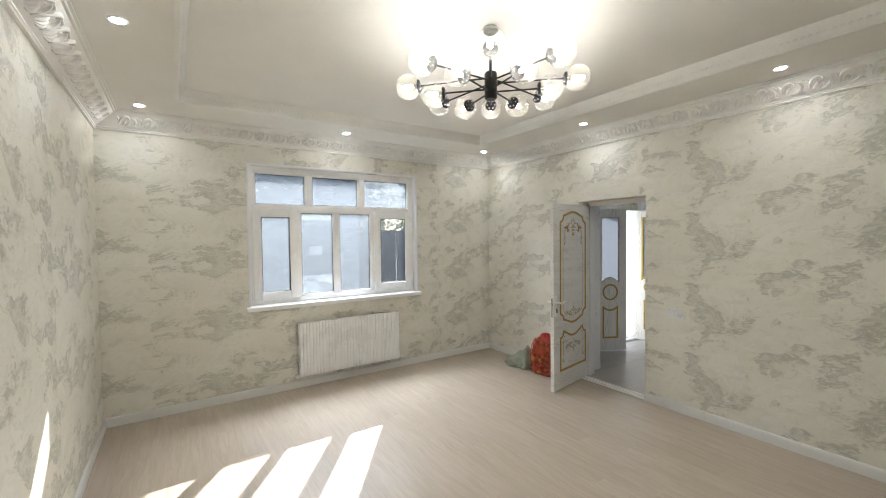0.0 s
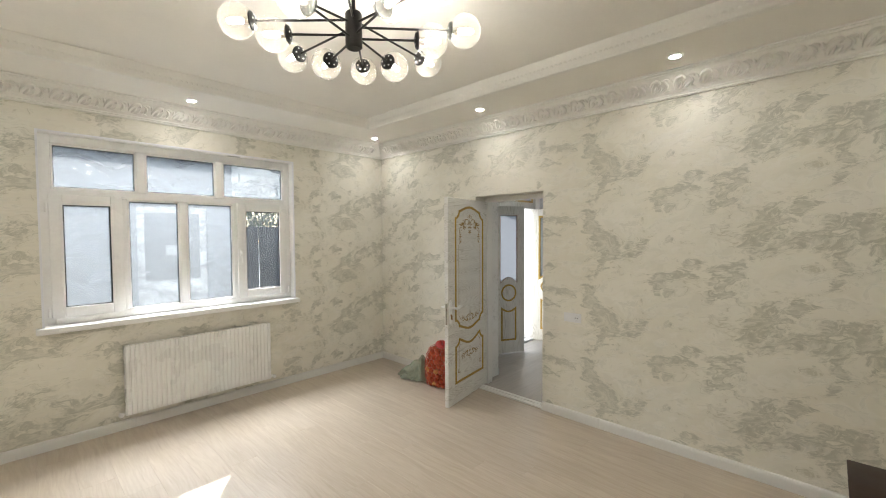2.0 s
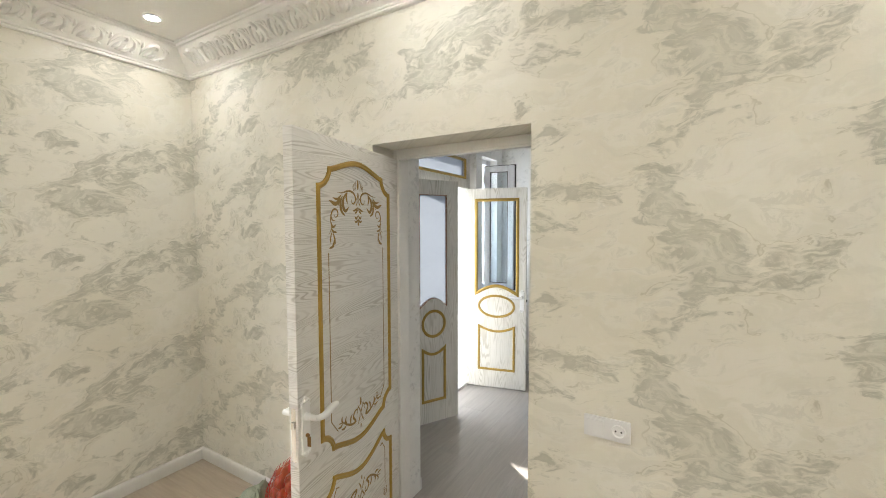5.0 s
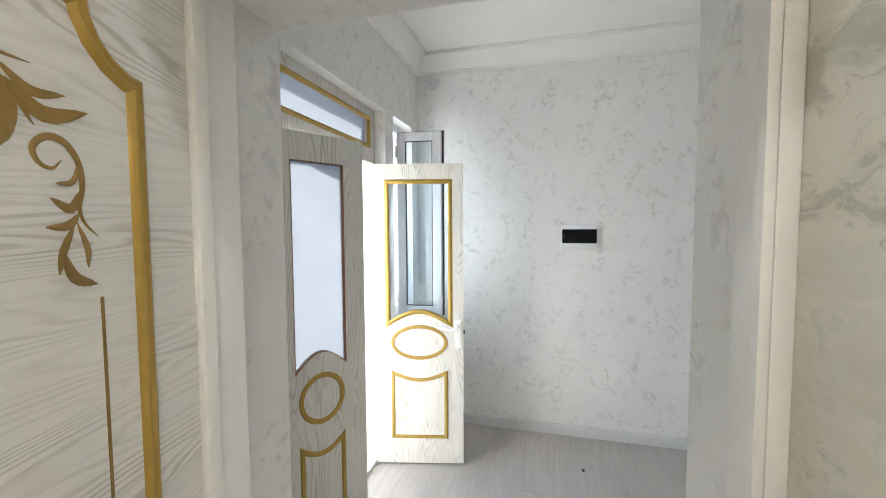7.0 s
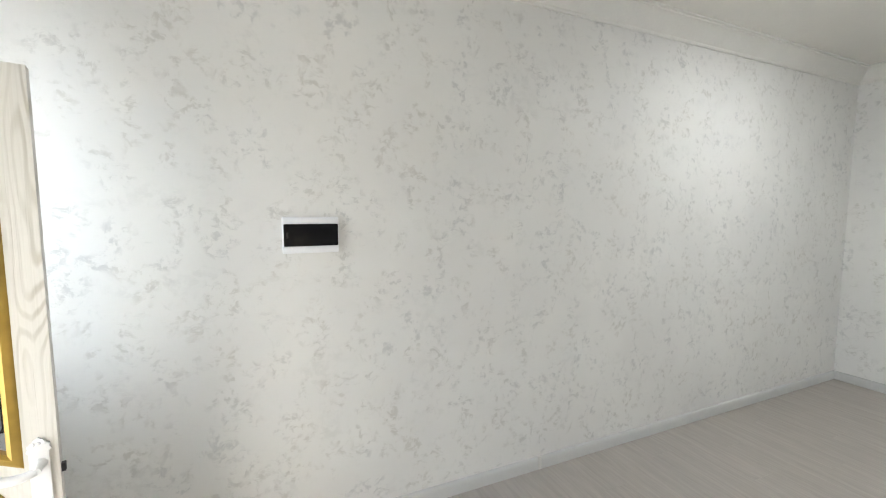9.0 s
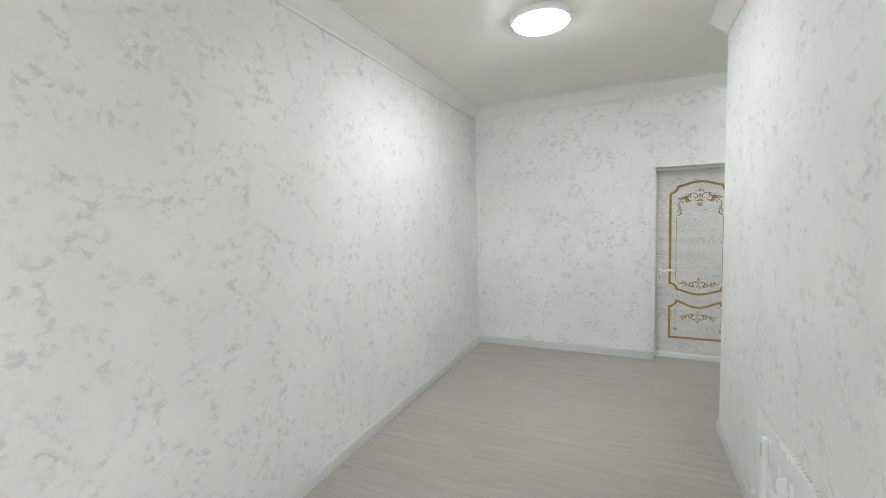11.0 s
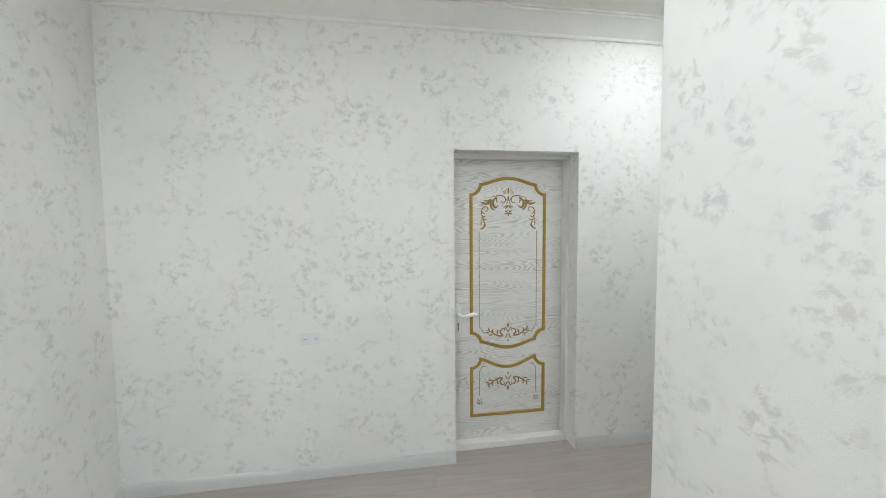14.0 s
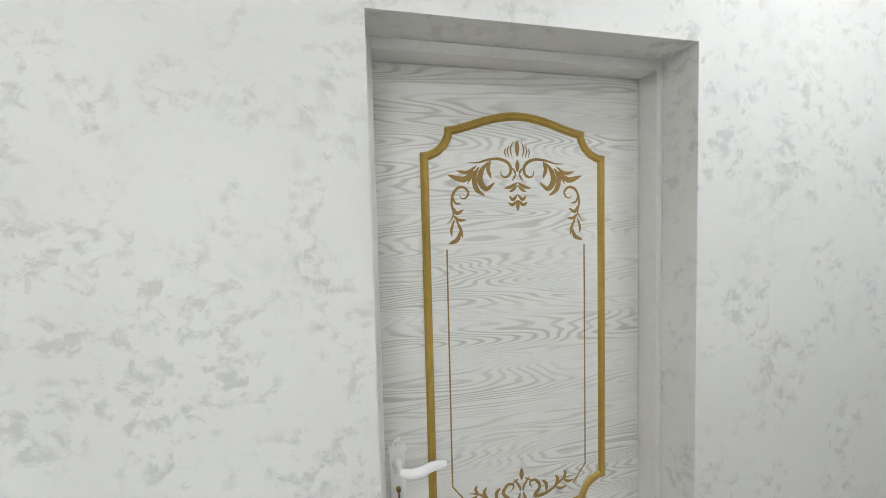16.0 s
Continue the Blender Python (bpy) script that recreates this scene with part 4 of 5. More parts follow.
tp = [(EX0 + 0.06, 2.125), (EX1 - 0.085, 2.125), (EX1 - 0.085, 2.325), (EX0 + 0.06, 2.325)]
part("transom_moulding", sweep(bmesh.new(), tp, [(0, 0.028), (0.001, 0.036), (0.012, 0.042), (0.024, 0.034), (0.026, 0.024)], True, lambda u, v, h: (u, -h, v)), "gold", ent, "gold-painted transom moulding")
part("transom_pane", boxes(((EX0 + 0.055, 0.008, 2.125), (EX1 - 0.085, 0.014, EZ - 0.055))), "frost", ent, smooth=False)


def entrance_leaf(m, gold_glass, handle, W=0.600, a0=0.105, a1=0.505):
    """Leaf from u=0 (hinge) to u=0.6, face towards local -y."""
    T, gt = 0.042, 1.905
    mid, half = (a0 + a1) / 2, (a1 - a0) / 2 - 0.010
    bot = [(a0 + (a1 - a0) * i / 12, 0.985 + 0.075 * math.sin(math.pi * i / 12)) for i in range(13)]
    bm = bmesh.new()
    prism(bm, [(0, 0.012), (a0, 0.012), (a0, 2.030), (0, 2.030)], 0, T)
    prism(bm, [(a1, 0.012), (W, 0.012), (W, 2.030), (a1, 2.030)], 0, T)
    prism(bm, [(a0, gt), (a1, gt), (a1, 2.030), (a0, 2.030)], 0, T)
    prism(bm, [(a0, 0.012), (a1, 0.012)] + bot[::-1], 0, T)
    bmesh.ops.remove_doubles(bm, verts=bm.verts, dist=1e-5)
    leaf = part("leaf", bm, "door_v", ent, "white grained leaf with arched glass", False)
    leaf.matrix_local = m
    hole = bot + [(a1, gt), (a0, gt)]
    face = lambda u, v, h: (u, -h, v)
    if gold_glass:
        part("glass_moulding", sweep(bmesh.new(), hole, [(0.006, -0.02), (0.006, 0.005), (-0.004, 0.011), (-0.014, 0.007), (-0.024, -0.0005)], True, face), "gold", leaf, "gold-painted glass moulding")
    else:
        part("glass_edge", sweep(bmesh.new(), hole, [(0.0, -0.03), (0.0, 0.001), (-0.004, 0.001), (-0.004, -0.0005)], True, face), "copper", leaf, "bare brown glass rebate")
    oval = [(mid + half * math.cos(a), 0.845 + 0.118 * math.sin(a)) for a in (2 * math.pi * i / 40 for i in range(40))]
    part("oval_moulding", sweep(bmesh.new(), oval, MOULD, True, face), "gold", leaf, "gold-painted oval moulding")
    low = [(mid - half, 0.185), (mid + half, 0.185), (mid + half, 0.655)] + [(mid + half - 2 * half * i / 12, 0.655 - 0.055 * math.sin(math.pi * i / 12)) for i in range(1, 12)] + [(mid - half, 0.655)]
    part("panel_moulding", sweep(bmesh.new(), low, MOULD, True, face), "gold", leaf, "gold-painted lower panel moulding")
    bm = prism(bmesh.new(), [(u, v) for u, v in hole], 0.018, 0.024)
    p = part("glass", bm, "clear" if gold_glass else "frost", leaf, smooth=False)
    p.visible_shadow = not gold_glass
    if handle:
        hd = part("door_handle", handle_mesh(-1), "enamel", leaf, "white baroque lever handle")
        hd.matrix_local = pose(0.560, 0, 0.910)
        part("lock_bolt", boxes(((W - 0.001, 0.012, 0.90), (W + 0.010, 0.028, 0.925)), bevel=0.002), "rubber", leaf)
    return leaf


inv = pose(0, 3.455, 0).inverted()
# the right leaf: hinge (6.355, 3.43), free edge (6.49, 2.845); its face looks west
ang = math.degrees(math.atan2(2.845 - 3.43, 6.487 - 6.352))
entrance_leaf(inv @ pose(6.352, 3.432, 0, 0, 0, ang), True, True)
ang = math.degrees(math.atan2(3.175 - 3.398, 5.694 - 5.278))
entrance_leaf(inv @ pose(5.278, 3.398, 0, 0, 0, ang), False, False, 0.470, 0.105, 0.357)

# ---------------------------------------------------------------- hall window with its open sash
hw = thing("window_2", "narrow white plastic window, sash open inwards", "window", pose(0, YN + 0.11, 0), kind="structure")
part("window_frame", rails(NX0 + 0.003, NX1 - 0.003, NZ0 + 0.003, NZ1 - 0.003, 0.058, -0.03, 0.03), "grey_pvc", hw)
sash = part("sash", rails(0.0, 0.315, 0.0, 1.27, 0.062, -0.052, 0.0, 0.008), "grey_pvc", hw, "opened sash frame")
sm = pose(6.605, 3.340, 1.000, 0, 0, -85)
sash.matrix_local = pose(0, YN + 0.11, 0).inverted() @ sm
part("gasket", rails(-0.012, 0.327, -0.012, 1.282, 0.016, -0.006, 0.010, 0.004), "rubber", sash, "black sash gasket")
g = part("pane", boxes(((0.061, -0.030, 0.061), (0.254, -0.022, 1.209))), "clear", sash, smooth=False)
g.visible_shadow = False
part("glazing_bead", rails(0.061, 0.254, 0.061, 1.209, 0.006, -0.046, -0.030, 0.002), "rubber", sash)
for hz in (0.12, 1.14):
    part("hinge", lathe(bmesh.new(), [(0, -0.04), (0.009, -0.04), (0.009, 0.04), (0, 0.04)], 10, Matrix.Translation((-0.008, -0.045, hz))), "enamel", sash)
part("window_sill", boxes(((NX0 - 0.03, -0.16, NZ0 - 0.026), (NX1 + 0.03, -0.03, NZ0 + 0.003)), bevel=0.006), "pvc", hw)

# ---------------------------------------------------------------- radiators
def radiator(name, length, height, m, label, ribs, valves):
    r = thing(name, label, "radiator", m)
    bm = bmesh.new()
    # pressed front panel: vertical grooves; local x along the wall, front at y=-0.062
    step = length / ribs
    prof = [(0.0, 0.006)]
    for i in range(ribs):
        x = i * step
        prof += [(x + 0.10 * step, 0.012), (x + 0.26 * step, 0.0), (x + 0.80 * step, 0.0), (x + 0.96 * step, 0.012)]
    prof += [(length, 0.006)]
    z0, z1 = 0.028, height - 0.024
    rows = [[bm.verts.new((x, -0.060 + d * k, z)) for x, d in prof] for z, k in ((0.0, 0.0), (z0, 1.0), (z1, 1.0), (height, 0.0))]
    for a, b in zip(rows, rows[1:]):
        for j in range(len(prof) - 1):
            bm.faces.new((a[j], a[j + 1], b[j + 1], b[j]))
    part("front_panel", bm, "enamel", r, "ribbed white enamel front")
    part("back_panel", boxes(((0.004, -0.014, 0.006), (length - 0.004, -0.004, height - 0.01)), bevel=0.002), "enamel", r)
    for x in (0.0, length - 0.003):
        part("side_cover", boxes(((x, -0.061, 0.0), (x + 0.003, -0.004, height)), bevel=0.001), "enamel", r)
    grille = bmesh.new()
    for i in range(int(length / 0.028)):
        box(grille, (0.004 + i * 0.028, -0.056, height - 0.006), (0.018 + i * 0.028, -0.008, height - 0.002))
    box(grille, (0.003, -0.061, height - 0.004), (length - 0.003, -0.056, height + 0.001))
    box(grille, (0.003, -0.008, height - 0.004), (length - 0.003, -0.004, height + 0.001))
    part("top_grille", grille, "enamel", r, "slotted top grille", False)
    for x, s in valves:
        v = bmesh.new()
        lathe(v, [(0, -0.02), (0.013, -0.02), (0.013, 0.012), (0.009, 0.016), (0.009, 0.03), (0, 0.03)], 12, pose(x + s * 0.022, -0.032, 0.012, 0, 90, 0))
        lathe(v, [(0, 0.0), (0.016, 0.0), (0.018, 0.006), (0.018, 0.030), (0.014, 0.036), (0, 0.036)], 12, pose(x + s * 0.034, -0.036, 0.012, 90, 0, 0))
        tube(v, [(x + s * 0.034, -0.032, 0.012), (x + s * 0.034, 0.0, 0.012)], 0.009)
        part("valve", v, "enamel", r, "white shut-off valve")
    for x in (0.18, length - 0.18):
        part("bracket", boxes(((x - 0.015, -0.006, 0.10), (x + 0.015, 0.020, height - 0.08))), "enamel", r)
    return r


radiator("radiator", 1.226, 0.588, pose(1.434, YW - 0.02, 0.138), "white ribbed panel radiator under the window", 34, ((0.0, -1), (1.226, 1)))
radiator("radiator", 1.00, 0.50, pose(XH + 0.02, 0.60, 0.13, 0, 0, -90), "white panel radiator on the hall wall", 28, ((1.00, 1),))

# ---------------------------------------------------------------- chandelier
HUB = Vector((1.894, 1.653, 2.555))
ch = thing("chandelier", "black metal chandelier with clear glass globes, lit", "chandelier", Matrix.Translation(HUB))
part("canopy", lathe(bmesh.new(), [(0, TRAY - HUB.z), (0.045, TRAY - HUB.z), (0.045, TRAY - HUB.z - 0.016), (0.038, TRAY - HUB.z - 0.026), (0, TRAY - HUB.z - 0.026)], 24), "black", ch)
part("stem", tube(bmesh.new(), [(0, 0, 0.06), (0, 0, TRAY - HUB.z - 0.02)], 0.009, 12), "black", ch)
part("hub", lathe(bmesh.new(), [(0, -0.078), (0.030, -0.078), (0.037, -0.072), (0.037, 0.070), (0.032, 0.078), (0, 0.078)], 24), "black", ch)


def chandelier_arm(angle, reach, z0, z1):
    """Rod, dotted base cup, socket, bulb and globe along local x; the mesh parts are shared."""
    a = radians(angle)
    start, end = Vector((0.03 * math.cos(a), 0.03 * math.sin(a), z0)), Vector((reach * math.cos(a), reach * math.sin(a), z1))
    way = (end - start).normalized()
    m = Matrix.Translation(end) @ way.to_track_quat("X", "Z").to_matrix().to_4x4()
    arm = part("arm", tube(bmesh.new(), [start, end - way * 0.072], 0.0052, 8), "black", ch)

    def along(prof, seg):
        return lambda: lathe(bmesh.new(), prof, seg, pose(0, 0, 0, 0, 90, 0))
    cup = shared("cup", along([(0, -0.080), (0.010, -0.080), (0.032, -0.074), (0.039, -0.065), (0.038, -0.058), (0, -0.058)], 20), "base_cup", "black", arm, "black base cup with rivets")
    cup.matrix_local = m

    def dots():
        bm = bmesh.new()
        for k in range(6):
            q = 2 * math.pi * k / 6
            lathe(bm, [(0, -0.004), (0.0040, -0.002), (0.0048, 0.001)], 6, pose(-0.0745, 0.025 * math.cos(q), 0.025 * math.sin(q), 0, 90, 0))
        return bm
    dt = shared("dots", dots, "rivets", "enamel", arm)
    dt.matrix_local = m
    sk = shared("socket", along([(0, -0.058), (0.016, -0.058), (0.016, -0.034), (0.012, -0.030), (0, -0.030)], 14), "socket", "chrome", arm)
    sk.matrix_local = m
    bl = shared("bulb", along([(0, -0.030), (0.010, -0.028), (0.0125, -0.015), (0.0125, 0.030), (0.008, 0.038), (0, 0.041)], 12), "bulb", "bulb", arm, "glowing warm bulb")
    bl.matrix_local = m
    gl = shared("globe", along([(0.026, -0.0690)] + [(0.074 * math.sin(math.pi * q / 20), -0.074 * math.cos(math.pi * q / 20)) for q in range(3, 20)] + [(0, 0.074)], 28), "globe", "globe", arm, "clear glass globe")
    gl.matrix_local = m
    gl.visible_shadow = False


FRONT = math.degrees(math.atan2(-0.208 - HUB.y, 0.305 - HUB.x))
for k in range(8):
    chandelier_arm(FRONT + 45 * k, 0.495, (0.045, 0.03, 0.015)[k % 3], 0.020)
for k in range(6):
    chandelier_arm(FRONT + 30 + 60 * k, 0.345, (-0.02, -0.035)[k % 2], -0.030)

# ---------------------------------------------------------------- ceiling lights
def spot_light(x, y):
    s = thing("spotlight", "small round white recessed spotlight, lit", "spotlight", pose(x, y, SOFFIT), "ceiling spotlights")
    shared("spot_rim", lambda: lathe(bmesh.new(), [(0.030, 0.0), (0.046, 0.0), (0.046, -0.003), (0.040, -0.007), (0.032, -0.006), (0.030, 0.0)], 28), "rim", "plastic", s)
    shared("spot_disc", lambda: lathe(bmesh.new(), [(0.031, -0.001), (0.031, -0.004), (0, -0.005)], 24), "diffuser", "spot", s, "glowing diffuser")


for x, y in ((3.816, 4.06), (3.816, 2.47), (3.816, 0.86), (1.90, 4.06), (0.10, 4.06), (0.10, 2.47), (0.10, 0.86), (3.816, -0.62), (1.90, -0.62), (0.10, -0.62)):
    spot_light(x, y)


def disc_light(x, y, glow="led"):
    s = thing("ceiling_light", "round white flat LED ceiling light, lit", "ceiling light", pose(x, y, HALL_TOP), "hall ceiling lights")
    part("rim", lathe(bmesh.new(), [(0.0, 0.0), (0.205, 0.0), (0.205, -0.020), (0.196, -0.034), (0.186, -0.036), (0.186, -0.030), (0.0, -0.030)], 48), "led_rim", s)
    part("diffuser", lathe(bmesh.new(), [(0.185, -0.030), (0.180, -0.044), (0.150, -0.056), (0.130, -0.058), (0.128, -0.052), (0.118, -0.052), (0.114, -0.060), (0.0, -0.066)], 48), glow, s, "glowing opal diffuser")


disc_light(5.87, -0.86)
disc_light(3.75, -2.10, "led_small")

# ---------------------------------------------------------------- electrical fittings
def faceplate(name, label, cat, m, slots, holes=True):
    """A row of 80 mm modules; local front -y. slots: 's' socket, 'k' rocker switch."""
    t = thing(name, label, cat, m)
    w = 0.080 * len(slots)
    part("plate", boxes(((-w / 2, -0.009, -0.040), (w / 2, 0.0, 0.040)), bevel=0.0035), "socket", t)
    for i, k in enumerate(slots):
        cx = -w / 2 + 0.04 + 0.08 * i
        if k == "k":
            part("rocker", boxes(((cx - 0.029, -0.013, -0.029), (cx + 0.029, -0.008, 0.029)), bevel=0.002), "socket", t)
        else:
            bm = lathe(bmesh.new(), [(0.0, 0.001), (0.017, 0.001), (0.021, 0.0055), (0.0235, 0.0055), (0.0245, 0.0)], 24, pose(cx, -0.009, 0, 90, 0, 0))
            s = part("socket_face", bm, "socket", t)
            bm = bmesh.new()
            for q in (-0.0095, 0.0095):
                lathe(bm, [(0, 0.0025), (0.0032, 0.0025), (0.0032, 0.0)], 10, pose(cx + q, -0.009, 0, 90, 0, 0))
            part("pin_hole", bm, "hole", s)
    return t


faceplate("wall_switch", "white light switch and socket in one plate", "wall switch", pose(XD, 1.742, 0.912, 0, 0, -90), "ks")
faceplate("wall_socket", "white double wall socket low on the wall", "wall socket", pose(5.975, YS, 0.905, 0, 0, 180), "ss").scale = (0.75, 1, 0.95)
faceplate("wall_socket", "white double wall socket high under the cornice", "wall socket", pose(XB, 3.215, 2.765, 0, 0, -90), "ss").scale = (0.70, 1, 0.80)
faceplate("wall_switch", "white single light switch beside the door", "wall switch", pose(XC, -2.746, 0.913, 0, 0, 90), "k")

bx = thing("breaker_box", "white breaker box with black smoked cover", "breaker box", pose(XB, 2.088, 1.540, 0, 0, -90))
part("casing", boxes(((-0.128, -0.026, -0.086), (0.128, 0, 0.086)), bevel=0.006), "plastic", bx)
part("cover", boxes(((-0.122, -0.036, -0.052), (0.124, -0.025, 0.052)), bevel=0.004), "dark_cover", bx, "glossy black smoked cover")
part("lip", boxes(((-0.126, -0.031, 0.053), (0.126, -0.025, 0.083)), ((-0.126, -0.031, -0.083), (0.126, -0.025, -0.053)), bevel=0.003), "plastic", bx)
part("catch", boxes(((-0.110, -0.038, -0.014), (-0.102, -0.0355, 0.014)), bevel=0.001), "hole", bx)

# ---------------------------------------------------------------- things on the living room floor
rng = random.Random(7)
bag = thing("onion_bag", "red net bag full of brown onions on the floor", "onion bag", pose(4.03, 3.17, 0, 0, 0, 12))


def onion_mesh():
    bm = lathe(bmesh.new(), [(0, -0.034), (0.014, -0.031), (0.029, -0.018), (0.034, 0.0), (0.028, 0.018), (0.012, 0.030), (0.005, 0.040), (0, 0.046)], 12)
    return bm


hx, hy, H = 0.150, 0.165, 0.42


def bag_surface(a, z, inset=0.0):
    """Rounded-square cross-section that bulges low and gathers at the top."""
    k = 0.86 + 0.20 * math.sin(math.pi * min(1, z / H * 0.9 + 0.08)) - 0.25 * max(0, z / H - 0.8) * 5 * 0.5
    c, s = math.cos(a), math.sin(a)
    p = 3.2
    r = 1 / (abs(c) ** p + abs(s) ** p) ** (1 / p)
    return Vector((c * r * (hx * k - inset), s * r * (hy * k - inset), z))


count = 0
for layer in range(8):
    z = 0.034 + layer * 0.049
    n = 15 if layer < 7 else 11
    for i in range(n):
        a = 2 * math.pi * (i + 0.5 * (layer % 2) + rng.uniform(-0.12, 0.12)) / n
        p = bag_surface(a, z + rng.uniform(-0.006, 0.006), 0.036)
        pale = rng.random() < 0.12
        on = shared("onion_pale" if pale else "onion", onion_mesh, "onion", "onion_pale" if pale else "onion", bag)
        sc = rng.uniform(0.86, 1.12)
        on.matrix_local = Matrix.Translation(p) @ pose(0, 0, 0, rng.uniform(0, 360), rng.uniform(0, 360), rng.uniform(0, 360)) @ Matrix.Scale(sc, 4)
for i in range(14):
    on = shared("onion", onion_mesh, "onion", "onion", bag)
    on.matrix_local = pose(rng.uniform(-0.09, 0.09), rng.uniform(-0.1, 0.1), 0.385 + rng.uniform(0, 0.03), rng.uniform(0, 360), rng.uniform(0, 360), 0)
bm = bmesh.new()
for fam in (-1, 1):
    for i in range(26):
        pts = []
        for k in range(15):
            z = 0.006 + 0.42 * k / 14
            p = bag_surface(2 * math.pi * i / 26 + fam * k * 0.10, z, -0.001 - 0.004 * math.sin(k * 2.1 + i * 1.7))
            pts.append(p)
        tube(bm, pts, 0.0014, 3)
part("net", bm, "net", bag, "red woven net")
bm = bmesh.new()
ring = []
for i in range(40):
    a = 2 * math.pi * i / 40
    ring.append((a, 0.010 * math.sin(5 * a) + 0.008 * math.sin(11 * a + 1)))
rows = []
for k, (z, f) in enumerate(((0.424, 0.60), (0.446, 0.50), (0.458, 0.36), (0.462, 0.18), (0.458, 0.02))):
    rows.append([bm.verts.new(Vector((bag_surface(a, 0.41).x * f + w * (1 - f), bag_surface(a, 0.41).y * f + w, z + w * 1.2 * (k + 1) / 3))) for a, w in ring])
for a, b in zip(rows, rows[1:]):
    for j in range(40):
        bm.faces.new((a[j], a[(j + 1) % 40], b[(j + 1) % 40], b[j]))
part("gathered_top", bm, "net", bag, "folded red net top")

bm = bmesh.new()
bmesh.ops.create_icosphere(bm, subdivisions=5, radius=1.0)
for v in bm.verts:
    d = v.co.copy()
    f = 1 + 0.32 * noise.noise(d * 1.6 + Vector((3, 1, 0))) + 0.16 * abs(noise.noise(Vector((d.x * 6, d.y * 2.2, d.z * 3)))) - 0.16 * abs(noise.noise(d * 4.5)) + 0.05 * noise.noise(d * 11)
    x, y, z = d.x * 0.150 * f, d.y * 0.215 * f, d.z * f
    peak = 0.26 * math.exp(-((y + 0.15) / 0.06) ** 2) + 0.15 * math.exp(-((y + 0.01) / 0.11) ** 2) + 0.04
    z = max(-0.0, (z * 0.55 + 0.45) * peak)
    v.co = (x * (1.25 - 0.9 * min(1, z / 0.30)), y, z)
tagged(link("sack", bm, "sack", smooth=True), "crumpled grey-green cloth sack against the wall", "sack").matrix_world = pose(3.985, 3.565, 0.001, 0, 0, -4)

st = thing("stool", "low table with dark brown cover and pine legs", "stool", pose(3.62, -0.20, 0))
part("top", boxes(((-0.225, -0.22, 0.434), (0.225, 0.22, 0.450)), bevel=0.005), "brown", st, "dark brown covered top")
part("board", boxes(((-0.220, -0.215, 0.405), (0.220, 0.215, 0.434)), bevel=0.003), "pine", st, "varnished pine board edge")
for sx in (-1, 1):
    for sy in (-1, 1):
        part("leg", boxes(((sx * 0.180 - 0.024, sy * 0.175 - 0.024, 0), (sx * 0.180 + 0.024, sy * 0.175 + 0.024, 0.405)), bevel=0.004), "pine", st, "varnished pine leg")
    part("apron", boxes(((sx * 0.180 - 0.012, -0.151, 0.330), (sx * 0.180 + 0.012, 0.151, 0.400)), bevel=0.003), "pine", st)
    part("apron", boxes(((-0.156, sx * 0.175 - 0.012, 0.330), (0.156, sx * 0.175 + 0.012, 0.400)), bevel=0.003), "pine", st)

chip = bmesh.new()
prism(chip, [(-0.012, 0.001), (0.010, 0.001), (0.013, 0.007), (0.002, 0.011), (-0.010, 0.006)], -0.005, 0.005)
tagged(link("debris_chip", chip, "hole"), "small dark chip of debris on the floor", "debris").matrix_world = pose(6.617, 2.069, 0, 0, 0, 25)

# ---------------------------------------------------------------- the yard outside
tagged(link("ground", boxes(((-60, 3.66, -0.35), (60, 90, -0.15))), "concrete"), "pale concrete yard", "ground", kind="structure")
tagged(link("porch", boxes(((XH + 0.02, 3.62, -0.15), (XB + 0.3, 5.4, -0.02)), bevel=0.01), "concrete"), "pale concrete porch step", "porch", kind="structure")
house = thing("house", "white rendered house across the yard", "house", pose(0, 7.4, -0.15))
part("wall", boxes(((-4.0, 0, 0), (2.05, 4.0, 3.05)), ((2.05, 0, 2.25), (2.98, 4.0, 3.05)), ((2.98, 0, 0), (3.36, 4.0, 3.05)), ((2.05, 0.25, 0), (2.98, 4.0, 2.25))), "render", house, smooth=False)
hd = part("door", rails(2.05, 2.98, 0.02, 2.25, 0.10, 0.06, 0.12, 0.006), "pvc", house, "white plastic door with glass")
part("door_panel", boxes(((2.15, 0.075, 0.12), (2.88, 0.105, 1.12)), bevel=0.006), "pvc", hd)
part("pane", boxes(((2.15, 0.085, 1.12), (2.88, 0.095, 2.15))), "dim_glass", hd, smooth=False)
part("paper_notice", boxes(((2.42, 0.078, 1.50), (2.66, 0.082, 1.66))), "paper", hd, "white paper on the glass", False)
part("handle", boxes(((2.085, 0.02, 1.20), (2.105, 0.04, 1.34)), ((2.085, 0.02, 1.255), (2.20, 0.04, 1.275)), bevel=0.004), "enamel", hd)
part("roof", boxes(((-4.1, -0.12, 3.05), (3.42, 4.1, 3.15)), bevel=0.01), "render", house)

rack = thing("shoe_rack", "red-brown metal shoe rack against the house", "shoe rack", pose(3.05, 7.20, -0.15))
for z in (0.50, 0.72):
    part("shelf", boxes(((-0.28, -0.13, z), (0.36, 0.13, z + 0.015)), bevel=0.003), "rack", rack)
for x in (-0.27, 0.34):
    for y in (-0.12, 0.11):
        part("post", boxes(((x, y, 0), (x + 0.014, y + 0.014, 0.80))), "rack", rack, smooth=False)


